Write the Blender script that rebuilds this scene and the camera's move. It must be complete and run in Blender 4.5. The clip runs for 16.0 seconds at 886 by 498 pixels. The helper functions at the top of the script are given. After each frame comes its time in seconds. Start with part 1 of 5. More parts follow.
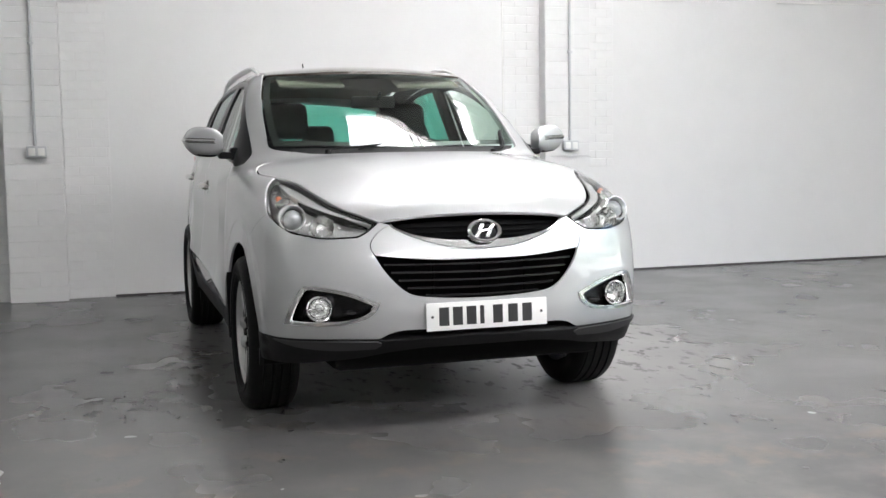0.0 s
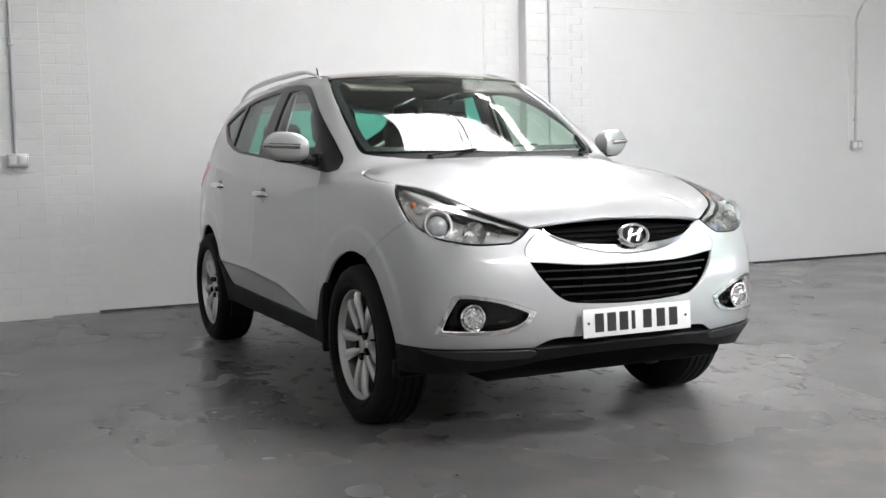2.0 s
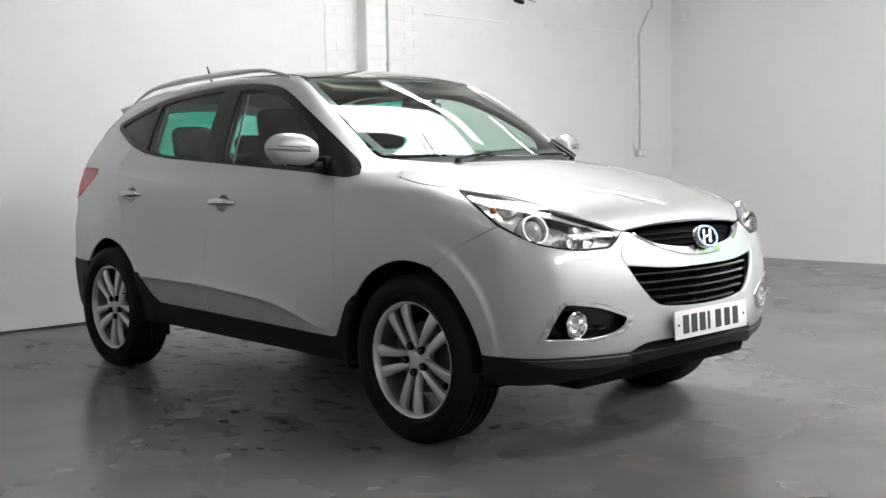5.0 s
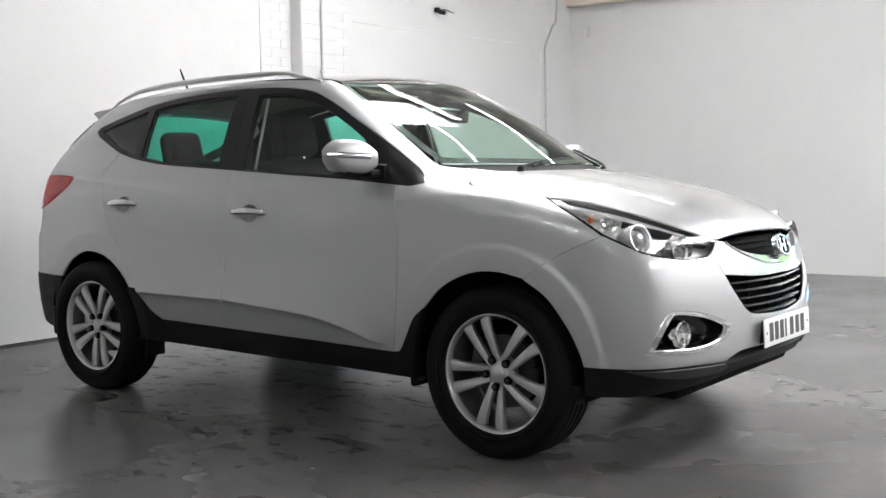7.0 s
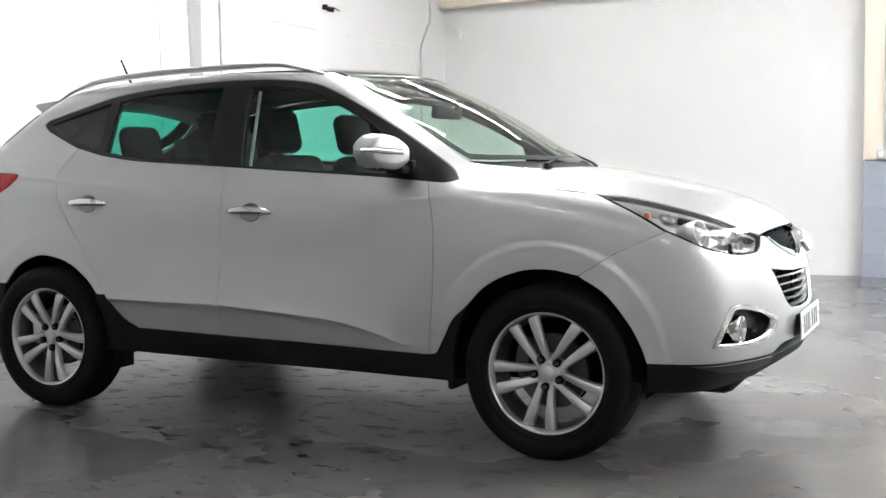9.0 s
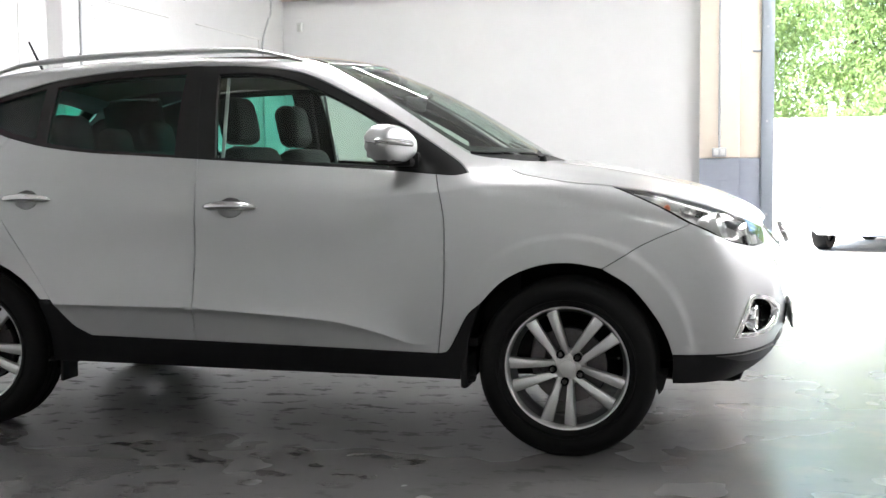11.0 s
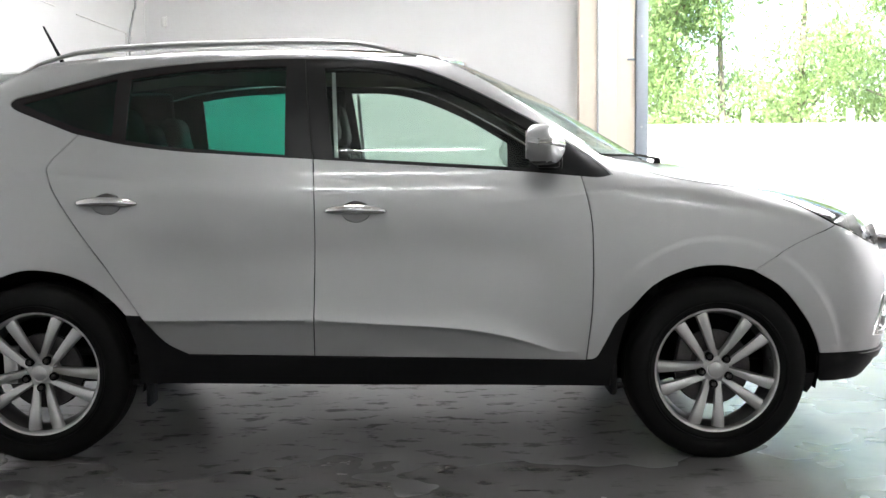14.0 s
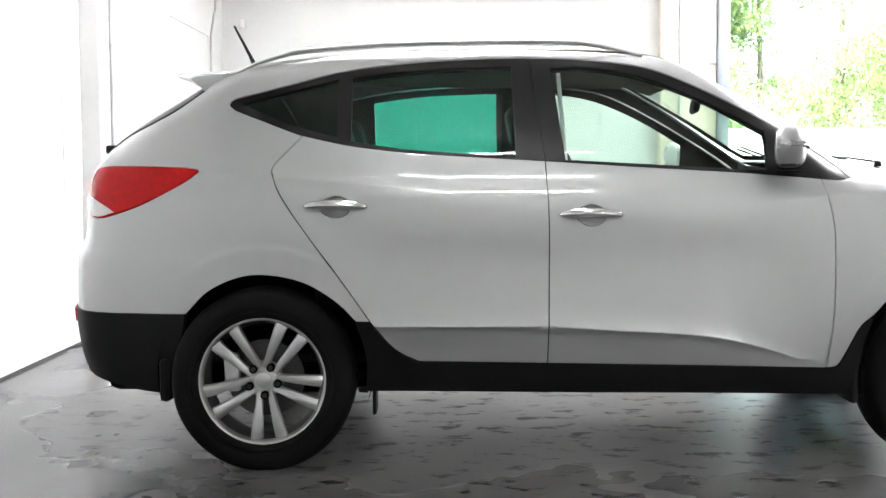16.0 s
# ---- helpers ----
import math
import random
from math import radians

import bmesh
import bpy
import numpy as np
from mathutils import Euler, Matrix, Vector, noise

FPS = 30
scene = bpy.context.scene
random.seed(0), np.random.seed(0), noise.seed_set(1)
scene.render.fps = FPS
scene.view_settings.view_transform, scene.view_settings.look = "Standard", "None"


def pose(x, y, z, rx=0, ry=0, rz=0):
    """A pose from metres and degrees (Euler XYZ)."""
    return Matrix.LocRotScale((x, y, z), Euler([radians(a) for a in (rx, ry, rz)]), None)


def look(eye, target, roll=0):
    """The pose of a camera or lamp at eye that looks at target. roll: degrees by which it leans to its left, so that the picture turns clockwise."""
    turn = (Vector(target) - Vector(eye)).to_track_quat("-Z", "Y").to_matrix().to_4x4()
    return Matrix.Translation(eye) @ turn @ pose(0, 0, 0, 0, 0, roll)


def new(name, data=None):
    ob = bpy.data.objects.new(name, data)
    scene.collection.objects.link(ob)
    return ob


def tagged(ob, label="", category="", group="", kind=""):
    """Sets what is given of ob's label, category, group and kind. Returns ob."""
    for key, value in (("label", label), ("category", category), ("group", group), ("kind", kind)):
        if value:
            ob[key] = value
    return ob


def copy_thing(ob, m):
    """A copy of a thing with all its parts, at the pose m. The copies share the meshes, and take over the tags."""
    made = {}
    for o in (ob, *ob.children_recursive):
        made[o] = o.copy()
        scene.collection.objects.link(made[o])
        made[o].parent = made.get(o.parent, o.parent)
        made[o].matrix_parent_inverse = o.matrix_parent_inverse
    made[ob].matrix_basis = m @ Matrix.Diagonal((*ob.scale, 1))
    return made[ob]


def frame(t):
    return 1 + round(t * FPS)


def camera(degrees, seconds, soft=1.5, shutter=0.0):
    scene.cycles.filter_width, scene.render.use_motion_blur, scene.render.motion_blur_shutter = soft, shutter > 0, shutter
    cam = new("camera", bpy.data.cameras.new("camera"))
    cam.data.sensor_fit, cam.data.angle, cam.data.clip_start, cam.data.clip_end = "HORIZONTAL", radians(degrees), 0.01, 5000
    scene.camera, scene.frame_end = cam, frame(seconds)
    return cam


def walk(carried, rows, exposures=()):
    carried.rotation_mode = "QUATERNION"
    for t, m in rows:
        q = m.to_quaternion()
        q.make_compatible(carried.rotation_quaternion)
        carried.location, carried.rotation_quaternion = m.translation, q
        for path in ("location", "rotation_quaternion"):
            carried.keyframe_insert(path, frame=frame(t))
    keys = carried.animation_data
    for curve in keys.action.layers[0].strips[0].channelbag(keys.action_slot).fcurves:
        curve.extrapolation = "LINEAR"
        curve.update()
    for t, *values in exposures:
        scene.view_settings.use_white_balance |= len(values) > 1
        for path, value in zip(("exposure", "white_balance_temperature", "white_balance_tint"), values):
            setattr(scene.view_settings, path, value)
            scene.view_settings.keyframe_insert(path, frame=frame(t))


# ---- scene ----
cam = camera(43.9, 16.0)
PATH = [
    (0, (6.349, -1.539, 1.152), (4.455, -0.921, 0.977), -0.8),
    (0.5, (6.253, -1.797, 1.156), (4.372, -1.14, 0.98), -1.1),
    (1, (6.107, -2.054, 1.154), (4.249, -1.333, 0.98), -1.2),
    (1.5, (5.964, -2.293, 1.156), (4.131, -1.511, 0.985), -1.0),
    (2, (5.803, -2.593, 1.153), (4.007, -1.729, 0.989), -1.1),
    (2.5, (5.639, -2.831, 1.159), (3.882, -1.889, 0.999), -1.1),
    (3, (5.479, -3.09, 1.154), (3.779, -2.049, 0.997), -1.0),
    (3.5, (5.311, -3.322, 1.157), (3.679, -2.176, 1.0), -1.0),
    (4, (5.092, -3.513, 1.16), (3.514, -2.294, 1.001), -1.0),
    (6.5, (4.04, -4.311, 1.154), (2.794, -2.753, 1.007), -1.0),
    (7, (3.788, -4.459, 1.157), (2.587, -2.867, 1.016), -0.8),
    (7.5, (3.586, -4.567, 1.152), (2.444, -2.931, 1.014), -0.9),
    (8, (3.341, -4.691, 1.157), (2.306, -2.986, 1.013), -0.6),
    (8.5, (3.118, -4.776, 1.152), (2.158, -3.028, 1.007), -0.6),
    (9, (2.853, -4.877, 1.139), (1.974, -3.086, 1.0), -0.7),
    (11.5, (1.606, -5.142, 1.124), (1.244, -3.181, 0.978), -0.9),
    (12, (1.339, -5.192, 1.122), (1.085, -3.213, 0.978), -1.4),
    (12.5, (1.093, -5.174, 1.124), (0.941, -3.185, 0.978), -1.3),
    (13, (0.828, -5.174, 1.129), (0.752, -3.181, 0.983), -0.7),
    (13.5, (0.554, -5.158, 1.129), (0.512, -3.163, 0.985), -0.3),
    (14, (0.281, -5.1, 1.127), (0.272, -3.105, 0.985), -0.4),
    (14.5, (0.01, -5.072, 1.118), (0.015, -3.077, 0.981), -0.6),
    (15, (-0.245, -5.04, 1.124), (-0.205, -3.045, 0.987), -0.7),
    (15.5, (-0.445, -5.018, 1.121), (-0.415, -3.022, 0.989), -0.7),
    (16, (-0.624, -4.998, 1.123), (-0.629, -3.003, 0.99), -0.3),
]
walk(cam, [(t, look(eye, target, roll)) for t, eye, target, roll in PATH], exposures=[(0.0, 2.48), (4.0, 2.46), (7.0, 2.56), (8.0, 2.8), (9.0, 2.98), (12.0, 2.98), (14.5, 2.9), (16.0, 3.42)])


# ---- daylight: sky, sun, and what the roof lets in ----
world = bpy.data.worlds.new("sky")
scene.world = world
world.use_nodes = True
sky = world.node_tree.nodes.new("ShaderNodeTexSky")
sky.sky_type, sky.sun_disc = "NISHITA", False
sky.sun_elevation, sky.sun_rotation = radians(52), radians(200)
world.node_tree.nodes["Background"].inputs["Strength"].default_value = 0.15
world.node_tree.links.new(sky.outputs[0], world.node_tree.nodes["Background"].inputs["Color"])
sun = new("sun", bpy.data.lights.new("sun", "SUN"))
sun.data.energy, sun.data.angle, sun.data.color = 5.0, radians(0.5), (1.0, 0.96, 0.9)
sun.matrix_world = look((-3.0, -8.0, 11.0), (0, 0, 0))
ROOFLIGHT, TUBE_GLOW = 3.9, 10.0


# ---- materials ----
def material(name, color, rough=0.5, metal=0.0, vary=0.06, grain=6.0, bump=0.0, bump_size=80.0, coat=0.0, spec=0.5, stretch=(1, 1, 1), per_piece=0.0, coat_ior=1.5):
    """A surface with two scales of variation in its colour and roughness, and a fine relief."""
    m = bpy.data.materials.new(name)
    m.use_nodes = True
    nodes, links = m.node_tree.nodes, m.node_tree.links
    shader = nodes["Principled BSDF"]
    shader.inputs["Metallic"].default_value = metal
    shader.inputs["Coat Weight"].default_value = coat
    shader.inputs["Coat Roughness"].default_value = 0.03
    shader.inputs["Coat IOR"].default_value = coat_ior
    shader.inputs["Specular IOR Level"].default_value = spec
    place = nodes.new("ShaderNodeTexCoord")
    shape = nodes.new("ShaderNodeMapping")
    shape.inputs["Scale"].default_value = stretch
    links.new(place.outputs["Object"], shape.inputs[0])
    big, small = nodes.new("ShaderNodeTexNoise"), nodes.new("ShaderNodeTexNoise")
    for tex, size in ((big, grain * 0.25), (small, grain * 3)):
        tex.inputs["Scale"].default_value, tex.inputs["Detail"].default_value = size, 5
        links.new(shape.outputs[0], tex.inputs["Vector"])
    add = nodes.new("ShaderNodeMath")
    add.operation = "ADD"
    links.new(big.outputs["Fac"], add.inputs[0])
    links.new(small.outputs["Fac"], add.inputs[1])
    span = nodes.new("ShaderNodeMapRange")
    span.inputs[1].default_value, span.inputs[2].default_value = 0.6, 1.4
    span.inputs[3].default_value, span.inputs[4].default_value = 1 - vary, 1 + vary
    links.new(add.outputs[0], span.inputs[0])
    scale = nodes.new("ShaderNodeVectorMath")
    scale.operation = "SCALE"
    scale.inputs[0].default_value = color
    links.new(span.outputs[0], scale.inputs["Scale"])
    last = scale
    if per_piece:
        info, each = nodes.new("ShaderNodeObjectInfo"), nodes.new("ShaderNodeMapRange")
        each.inputs[3].default_value, each.inputs[4].default_value = 1 - per_piece, 1 + per_piece
        links.new(info.outputs["Random"], each.inputs[0])
        last = nodes.new("ShaderNodeVectorMath")
        last.operation = "SCALE"
        links.new(scale.outputs[0], last.inputs[0])
        links.new(each.outputs[0], last.inputs["Scale"])
    links.new(last.outputs[0], shader.inputs["Base Color"])
    gloss = nodes.new("ShaderNodeMapRange")
    gloss.inputs[1].default_value, gloss.inputs[2].default_value = 0.6, 1.4
    gloss.inputs[3].default_value, gloss.inputs[4].default_value = max(rough * 0.88, 0.0), min(rough * 1.12, 1)
    links.new(add.outputs[0], gloss.inputs[0])
    links.new(gloss.outputs[0], shader.inputs["Roughness"])
    if bump:
        tex, relief = nodes.new("ShaderNodeTexNoise"), nodes.new("ShaderNodeBump")
        tex.inputs["Scale"].default_value, tex.inputs["Detail"].default_value = bump_size, 4
        relief.inputs["Strength"].default_value, relief.inputs["Distance"].default_value = 1.0, bump
        links.new(shape.outputs[0], tex.inputs["Vector"])
        links.new(tex.outputs["Fac"], relief.inputs["Height"])
        links.new(relief.outputs[0], shader.inputs["Normal"])
    return m


def glass(name, color, rough=0.0):
    """Thin tinted glass: what is behind it shows in its tint, and it mirrors by its angle."""
    m = bpy.data.materials.new(name)
    m.use_nodes = True
    nodes, links = m.node_tree.nodes, m.node_tree.links
    nodes.remove(nodes["Principled BSDF"])
    clear, shine, mix, facing, power, span = (nodes.new("ShaderNode" + kind) for kind in ("BsdfTransparent", "BsdfGlossy", "MixShader", "LayerWeight", "Math", "MapRange"))
    clear.inputs[0].default_value = (*color, 1)
    shine.inputs["Roughness"].default_value = rough
    facing.inputs["Blend"].default_value = 0.5
    power.operation = "POWER"
    power.inputs[1].default_value = 4.5
    span.inputs[3].default_value, span.inputs[4].default_value = 0.06, 1.0
    links.new(facing.outputs["Facing"], power.inputs[0])
    links.new(power.outputs[0], span.inputs[0])
    links.new(span.outputs[0], mix.inputs[0])
    links.new(clear.outputs[0], mix.inputs[1])
    links.new(shine.outputs[0], mix.inputs[2])
    links.new(mix.outputs[0], nodes["Material Output"].inputs["Surface"])
    return m


def glow(name, color, strength):
    m = bpy.data.materials.new(name)
    m.use_nodes = True
    shader = m.node_tree.nodes["Principled BSDF"]
    shader.inputs["Base Color"].default_value = (0.8, 0.8, 0.8, 1)
    shader.inputs["Emission Color"].default_value = (*color, 1)
    shader.inputs["Emission Strength"].default_value = strength
    return m


SILVER = material("silver_paint", (0.54, 0.55, 0.553), 0.45, 0.8, 0.02, 3, 0.00004, 900, coat=1.0, coat_ior=1.6)
BLACK_PLASTIC = material("black_plastic", (0.0065, 0.0065, 0.007), 0.55, 0, 0.15, 20, 0.0003, 700, spec=0.2)
GREY_PLASTIC = material("grey_plastic", (0.022, 0.022, 0.023), 0.5, 0.1, 0.08, 20)
GLOSS_BLACK = material("gloss_black", (0.007, 0.007, 0.0075), 0.2, 0, 0.1, 10, spec=0.3)
TRIM_BLACK = material("matt_black_trim", (0.007, 0.0072, 0.0076), 0.32, 0, 0.1, 20, spec=0.35)
RUBBER = material("tyre_rubber", (0.006, 0.006, 0.006), 0.62, 0, 0.15, 14, 0.0004, 300, spec=0.16)
CHROME = material("chrome", (0.80, 0.80, 0.80), 0.08, 1.0, 0.02, 8)
ALLOY = material("silver_alloy", (0.68, 0.68, 0.675), 0.31, 0.84, 0.02, 4, coat=0.6)
BARREL = material("dull_wheel_barrel", (0.20, 0.20, 0.20), 0.42, 0.8, 0.08, 8)
STEEL = material("dark_steel", (0.10, 0.095, 0.095), 0.45, 0.9, 0.25, 30)
DARK = material("dark_underbody", (0.005, 0.005, 0.005), 0.9, 0, 0.2, 8, spec=0.08)
LEATHER = material("charcoal_leather", (0.014, 0.014, 0.015), 0.6, 0, 0.12, 30, spec=0.15)
LINING = material("beige_roof_lining", (0.24, 0.22, 0.18), 0.95, 0, 0.06, 20)
PILLAR_TRIM = material("grey_pillar_trim", (0.06, 0.058, 0.054), 0.8, 0, 0.06, 20)
INSIDE = material("charcoal_interior", (0.011, 0.011, 0.012), 0.7, 0, 0.1, 20, spec=0.12)
SILVER_TRIM = material("silver_interior_trim", (0.42, 0.42, 0.42), 0.35, 0.6, 0.03, 10)
CLEAR_GLASS = glass("green_tinted_glass", (0.77, 0.91, 0.83))
PRIVACY_GLASS = glass("dark_privacy_glass", (0.17, 0.63, 0.51))
ROOF_GLASS = material("dark_roof_glass", (0.06, 0.046, 0.036), 0.03, 0, 0.05, 4, coat=1.0)
LENS = glass("clear_lamp_lens", (0.93, 0.94, 0.94))
LAMP_SILVER = material("lamp_reflector", (0.74, 0.74, 0.73), 0.14, 0.95, 0.04, 10)
LAMP_GREY = material("lamp_bezel", (0.84, 0.84, 0.83), 0.22, 0.6, 0.06, 10)
LAMP_DARK = material("grey_lamp_bezel", (0.80, 0.80, 0.79), 0.26, 0.6, 0.12, 14)
PROJECTOR = material("projector_glass", (0.42, 0.43, 0.44), 0.04, 0.3, 0.05, 10, coat=1.0)
GRILLE_BLACK = material("grille_black", (0.003, 0.003, 0.0032), 0.7, 0, 0.1, 10, spec=0.06)
AMBER = material("amber_bulb", (0.55, 0.15, 0.06), 0.3, 0, 0.1, 20)
RED_LENS = material("red_tail_lamp", (0.56, 0.005, 0.005), 0.2, 0, 0.2, 14, coat=0.15, spec=0.2)
WHITE_LENS = material("white_reverse_lamp", (0.72, 0.70, 0.70), 0.12, 0, 0.04, 10, coat=1.0)
PLATE_WHITE = material("white_number_plate", (0.78, 0.78, 0.76), 0.3, 0, 0.02, 10)
PLATE_INK = material("black_plate_marks", (0.015, 0.015, 0.015), 0.4, 0, 0.05, 10)
WALL_PAINT = material("white_wall_paint", (0.66, 0.66, 0.657), 0.62, 0, 0.03, 1.2, 0.0012, 26)
BLOCK_PAINT = material("white_painted_block", (0.66, 0.66, 0.656), 0.55, 0, 0.03, 4, 0.0012, 60, per_piece=0.02)
CREAM_PAINT = material("cream_wall_paint", (0.80, 0.71, 0.60), 0.6, 0, 0.04, 3, 0.0008, 40)
DADO_PAINT = material("blue_grey_wall_paint", (0.27, 0.29, 0.34), 0.5, 0, 0.06, 4, 0.0008, 60, per_piece=0.04)
CEILING_PAINT = material("off_white_ceiling", (0.74, 0.73, 0.70), 0.8, 0, 0.05, 1.5)
PIPE_GREY = material("grey_steel_conduit", (0.50, 0.51, 0.52), 0.4, 0.5, 0.08, 20)
FRAME_STEEL = material("blue_grey_door_steel", (0.33, 0.37, 0.41), 0.45, 0.3, 0.06, 8)
BEAM_PAINT = material("white_beam_paint", (0.72, 0.72, 0.70), 0.5, 0.1, 0.05, 6)
ROOF_GLOW = glow("daylit_rooflight_sheet", (0.995, 0.98, 1.005), ROOFLIGHT)
TUBE_WHITE = glow("lit_fluorescent_tube", (0.985, 1.0, 0.995), TUBE_GLOW)


# ---- tools for building ----
def group_of(name, label, category, m=None, **tags):
    """A thing: an Empty at its base."""
    ob = tagged(new(name), label, category, **tags)
    if m is not None:
        ob.matrix_world = m
    return ob


def linked(name, data, parent=None, label="", m=None):
    ob = new(name, data)
    if parent is not None:
        ob.parent = parent
    if m is not None:
        ob.matrix_basis = m
    if label:
        tagged(ob, label)
    return ob


def part(name, bm, mat, parent=None, label="", smooth=35, m=None):
    """One bmesh as one mesh object under its thing."""
    bmesh.ops.recalc_face_normals(bm, faces=bm.faces)
    data = bpy.data.meshes.new(name)
    for face in bm.faces:
        face.smooth = True
    for edge in bm.edges:
        if len(edge.link_faces) == 2 and edge.calc_face_angle(0) > radians(smooth):
            edge.smooth = False
    bm.to_mesh(data)
    bm.free()
    for one in (mat if isinstance(mat, (list, tuple)) else [mat]):
        data.materials.append(one)
    return linked(name, data, parent, label, m)


def box(bm, size, at=(0, 0, 0), bevel=0.0, turn=None, segments=2):
    made = bmesh.ops.create_cube(bm, size=1.0)["verts"]
    m = Matrix.Translation(at) @ (turn.to_4x4() if turn is not None else Matrix()) @ Matrix.Diagonal((*size, 1))
    bmesh.ops.transform(bm, matrix=m, verts=made)
    if bevel:
        edges = list({e for v in made for e in v.link_edges})
        bmesh.ops.bevel(bm, geom=edges, offset=bevel, segments=segments, affect="EDGES", profile=0.5)
    return bm


def boxes(*rows):
    bm = bmesh.new()
    for size, at, *more in rows:
        box(bm, size, at, *more)
    return bm


def lathe(profile, steps=48, axis="y", closed=False):
    """Turn a profile of (distance along the axis, radius) round the axis."""
    bm = bmesh.new()
    rings = []
    for k in range(steps):
        a = 2 * math.pi * k / steps
        c, s = math.cos(a), math.sin(a)
        rings.append([bm.verts.new((r * c, h, r * s) if axis == "y" else (r * c, r * s, h)) for h, r in profile])
    n = len(profile)
    for k in range(steps):
        one, two = rings[k], rings[(k + 1) % steps]
        for i in range(n if closed else n - 1):
            bm.faces.new((one[i], one[(i + 1) % n], two[(i + 1) % n], two[i]))
    return bm


def tube(points, radius, steps=10, flat=1.0, taper=None):
    """A round bar along points, closed at both ends."""
    bm = bmesh.new()
    points = [Vector(p) for p in points]
    rings = []
    for i, p in enumerate(points):
        along = (points[min(i + 1, len(points) - 1)] - points[max(i - 1, 0)]).normalized()
        side = along.cross(Vector((0, 0, 1)) if abs(along.z) < 0.9 else Vector((1, 0, 0))).normalized()
        up = side.cross(along)
        r = radius * (taper[i] if taper else 1)
        rings.append([bm.verts.new(p + r * (math.cos(2 * math.pi * k / steps) * side + flat * math.sin(2 * math.pi * k / steps) * up)) for k in range(steps)])
    for one, two in zip(rings, rings[1:]):
        for k in range(steps):
            bm.faces.new((one[k], one[(k + 1) % steps], two[(k + 1) % steps], two[k]))
    bm.faces.new(rings[0])
    bm.faces.new(rings[-1])
    return bm


def curve(points, count=10):
    """A smooth run through control points (Catmull-Rom), with count steps between two of them."""
    p = np.array(points, float)
    if len(p) < 3:
        return p
    q = np.vstack([2 * p[0] - p[1], p, 2 * p[-1] - p[-2]])
    t = np.linspace(0, 1, count, endpoint=False)[:, None]
    out = []
    for a, b, c, d in zip(q, q[1:], q[2:], q[3:]):
        out.append(0.5 * (2 * b + (c - a) * t + (2 * a - 5 * b + 4 * c - d) * t ** 2 + (3 * b - a - 3 * c + d) * t ** 3))
    return np.vstack([*out, p[-1:]])


def outline(*runs):
    """A closed outline of smooth runs that meet in sharp corners."""
    pts = np.vstack([curve(run) for run in runs])
    keep = np.ones(len(pts), bool)
    keep[1:] = np.linalg.norm(np.diff(pts, axis=0), axis=1) > 1e-4
    pts = pts[keep]
    if np.linalg.norm(pts[0] - pts[-1]) < 1e-4:
        pts = pts[:-1]
    area = 0.5 * np.sum(pts[:, 0] * np.roll(pts[:, 1], -1) - np.roll(pts[:, 0], -1) * pts[:, 1])
    return pts if area > 0 else pts[::-1]


def shrink(poly, d):
    """The outline, d further in (out where d is negative)."""
    a, b = poly - np.roll(poly, 1, 0), np.roll(poly, -1, 0) - poly
    n1 = np.stack([-a[:, 1], a[:, 0]], 1) / np.linalg.norm(a, axis=1, keepdims=True)
    n2 = np.stack([-b[:, 1], b[:, 0]], 1) / np.linalg.norm(b, axis=1, keepdims=True)
    n = n1 + n2
    n /= np.maximum((n * n).sum(1, keepdims=True) / 2, 0.5)
    return poly + d * n


def within(pts, poly):
    inside = np.zeros(len(pts), bool)
    for (x1, y1), (x2, y2) in zip(poly, np.roll(poly, -1, 0)):
        if y1 != y2:
            cross = (y1 > pts[:, 1]) != (y2 > pts[:, 1])
            inside ^= cross & (pts[:, 0] < (x2 - x1) * (pts[:, 1] - y1) / (y2 - y1) + x1)
    return inside


def fill(outer, holes=(), step=0.03, lines=()):
    """Triangles that fill an outline with holes: points, triangles."""
    from mathutils.geometry import delaunay_2d_cdt
    verts, edges = [], []
    for loop in (outer, *holes):
        dense = []
        for a, b in zip(loop, np.roll(loop, -1, 0)):
            n = max(1, int(np.ceil(np.linalg.norm(b - a) / step)))
            dense += [a + (b - a) * k / n for k in range(n)]
        base = len(verts)
        verts += dense
        edges += [(base + k, base + (k + 1) % len(dense)) for k in range(len(dense))]
    for line in lines:
        base = len(verts)
        inside = [p for p, ok in zip(line, within(np.array(line), shrink(outer, 0.004))) if ok]
        verts += inside
        edges += [(base + k, base + k + 1) for k in range(len(inside) - 1)]
    rim = np.array(verts)
    (x0, y0), (x1, y1) = outer.min(0), outer.max(0)
    grid = np.stack(np.meshgrid(np.arange(x0, x1, step), np.arange(y0, y1, step)), -1).reshape(-1, 2)
    grid[:, 0] += 0.5 * step * (np.round((grid[:, 1] - y0) / step) % 2)
    keep = within(grid, outer)
    for hole in holes:
        keep &= ~within(grid, hole)
    grid = grid[keep]
    if len(grid):
        near = np.array([np.min((rim[:, 0] - gx) ** 2 + (rim[:, 1] - gy) ** 2) for gx, gy in grid])
        grid = grid[near > (0.45 * step) ** 2]
    flat, _, tris, *_ = delaunay_2d_cdt([Vector(v) for v in [*verts, *grid]], edges, [], 0, 1e-6)
    flat = np.array([tuple(v) for v in flat])
    tris = np.array([t for t in tris if len(t) == 3])
    middle = flat[tris].mean(1)
    keep = within(middle, outer)
    for hole in holes:
        keep &= ~within(middle, hole)
    return flat, tris[keep]


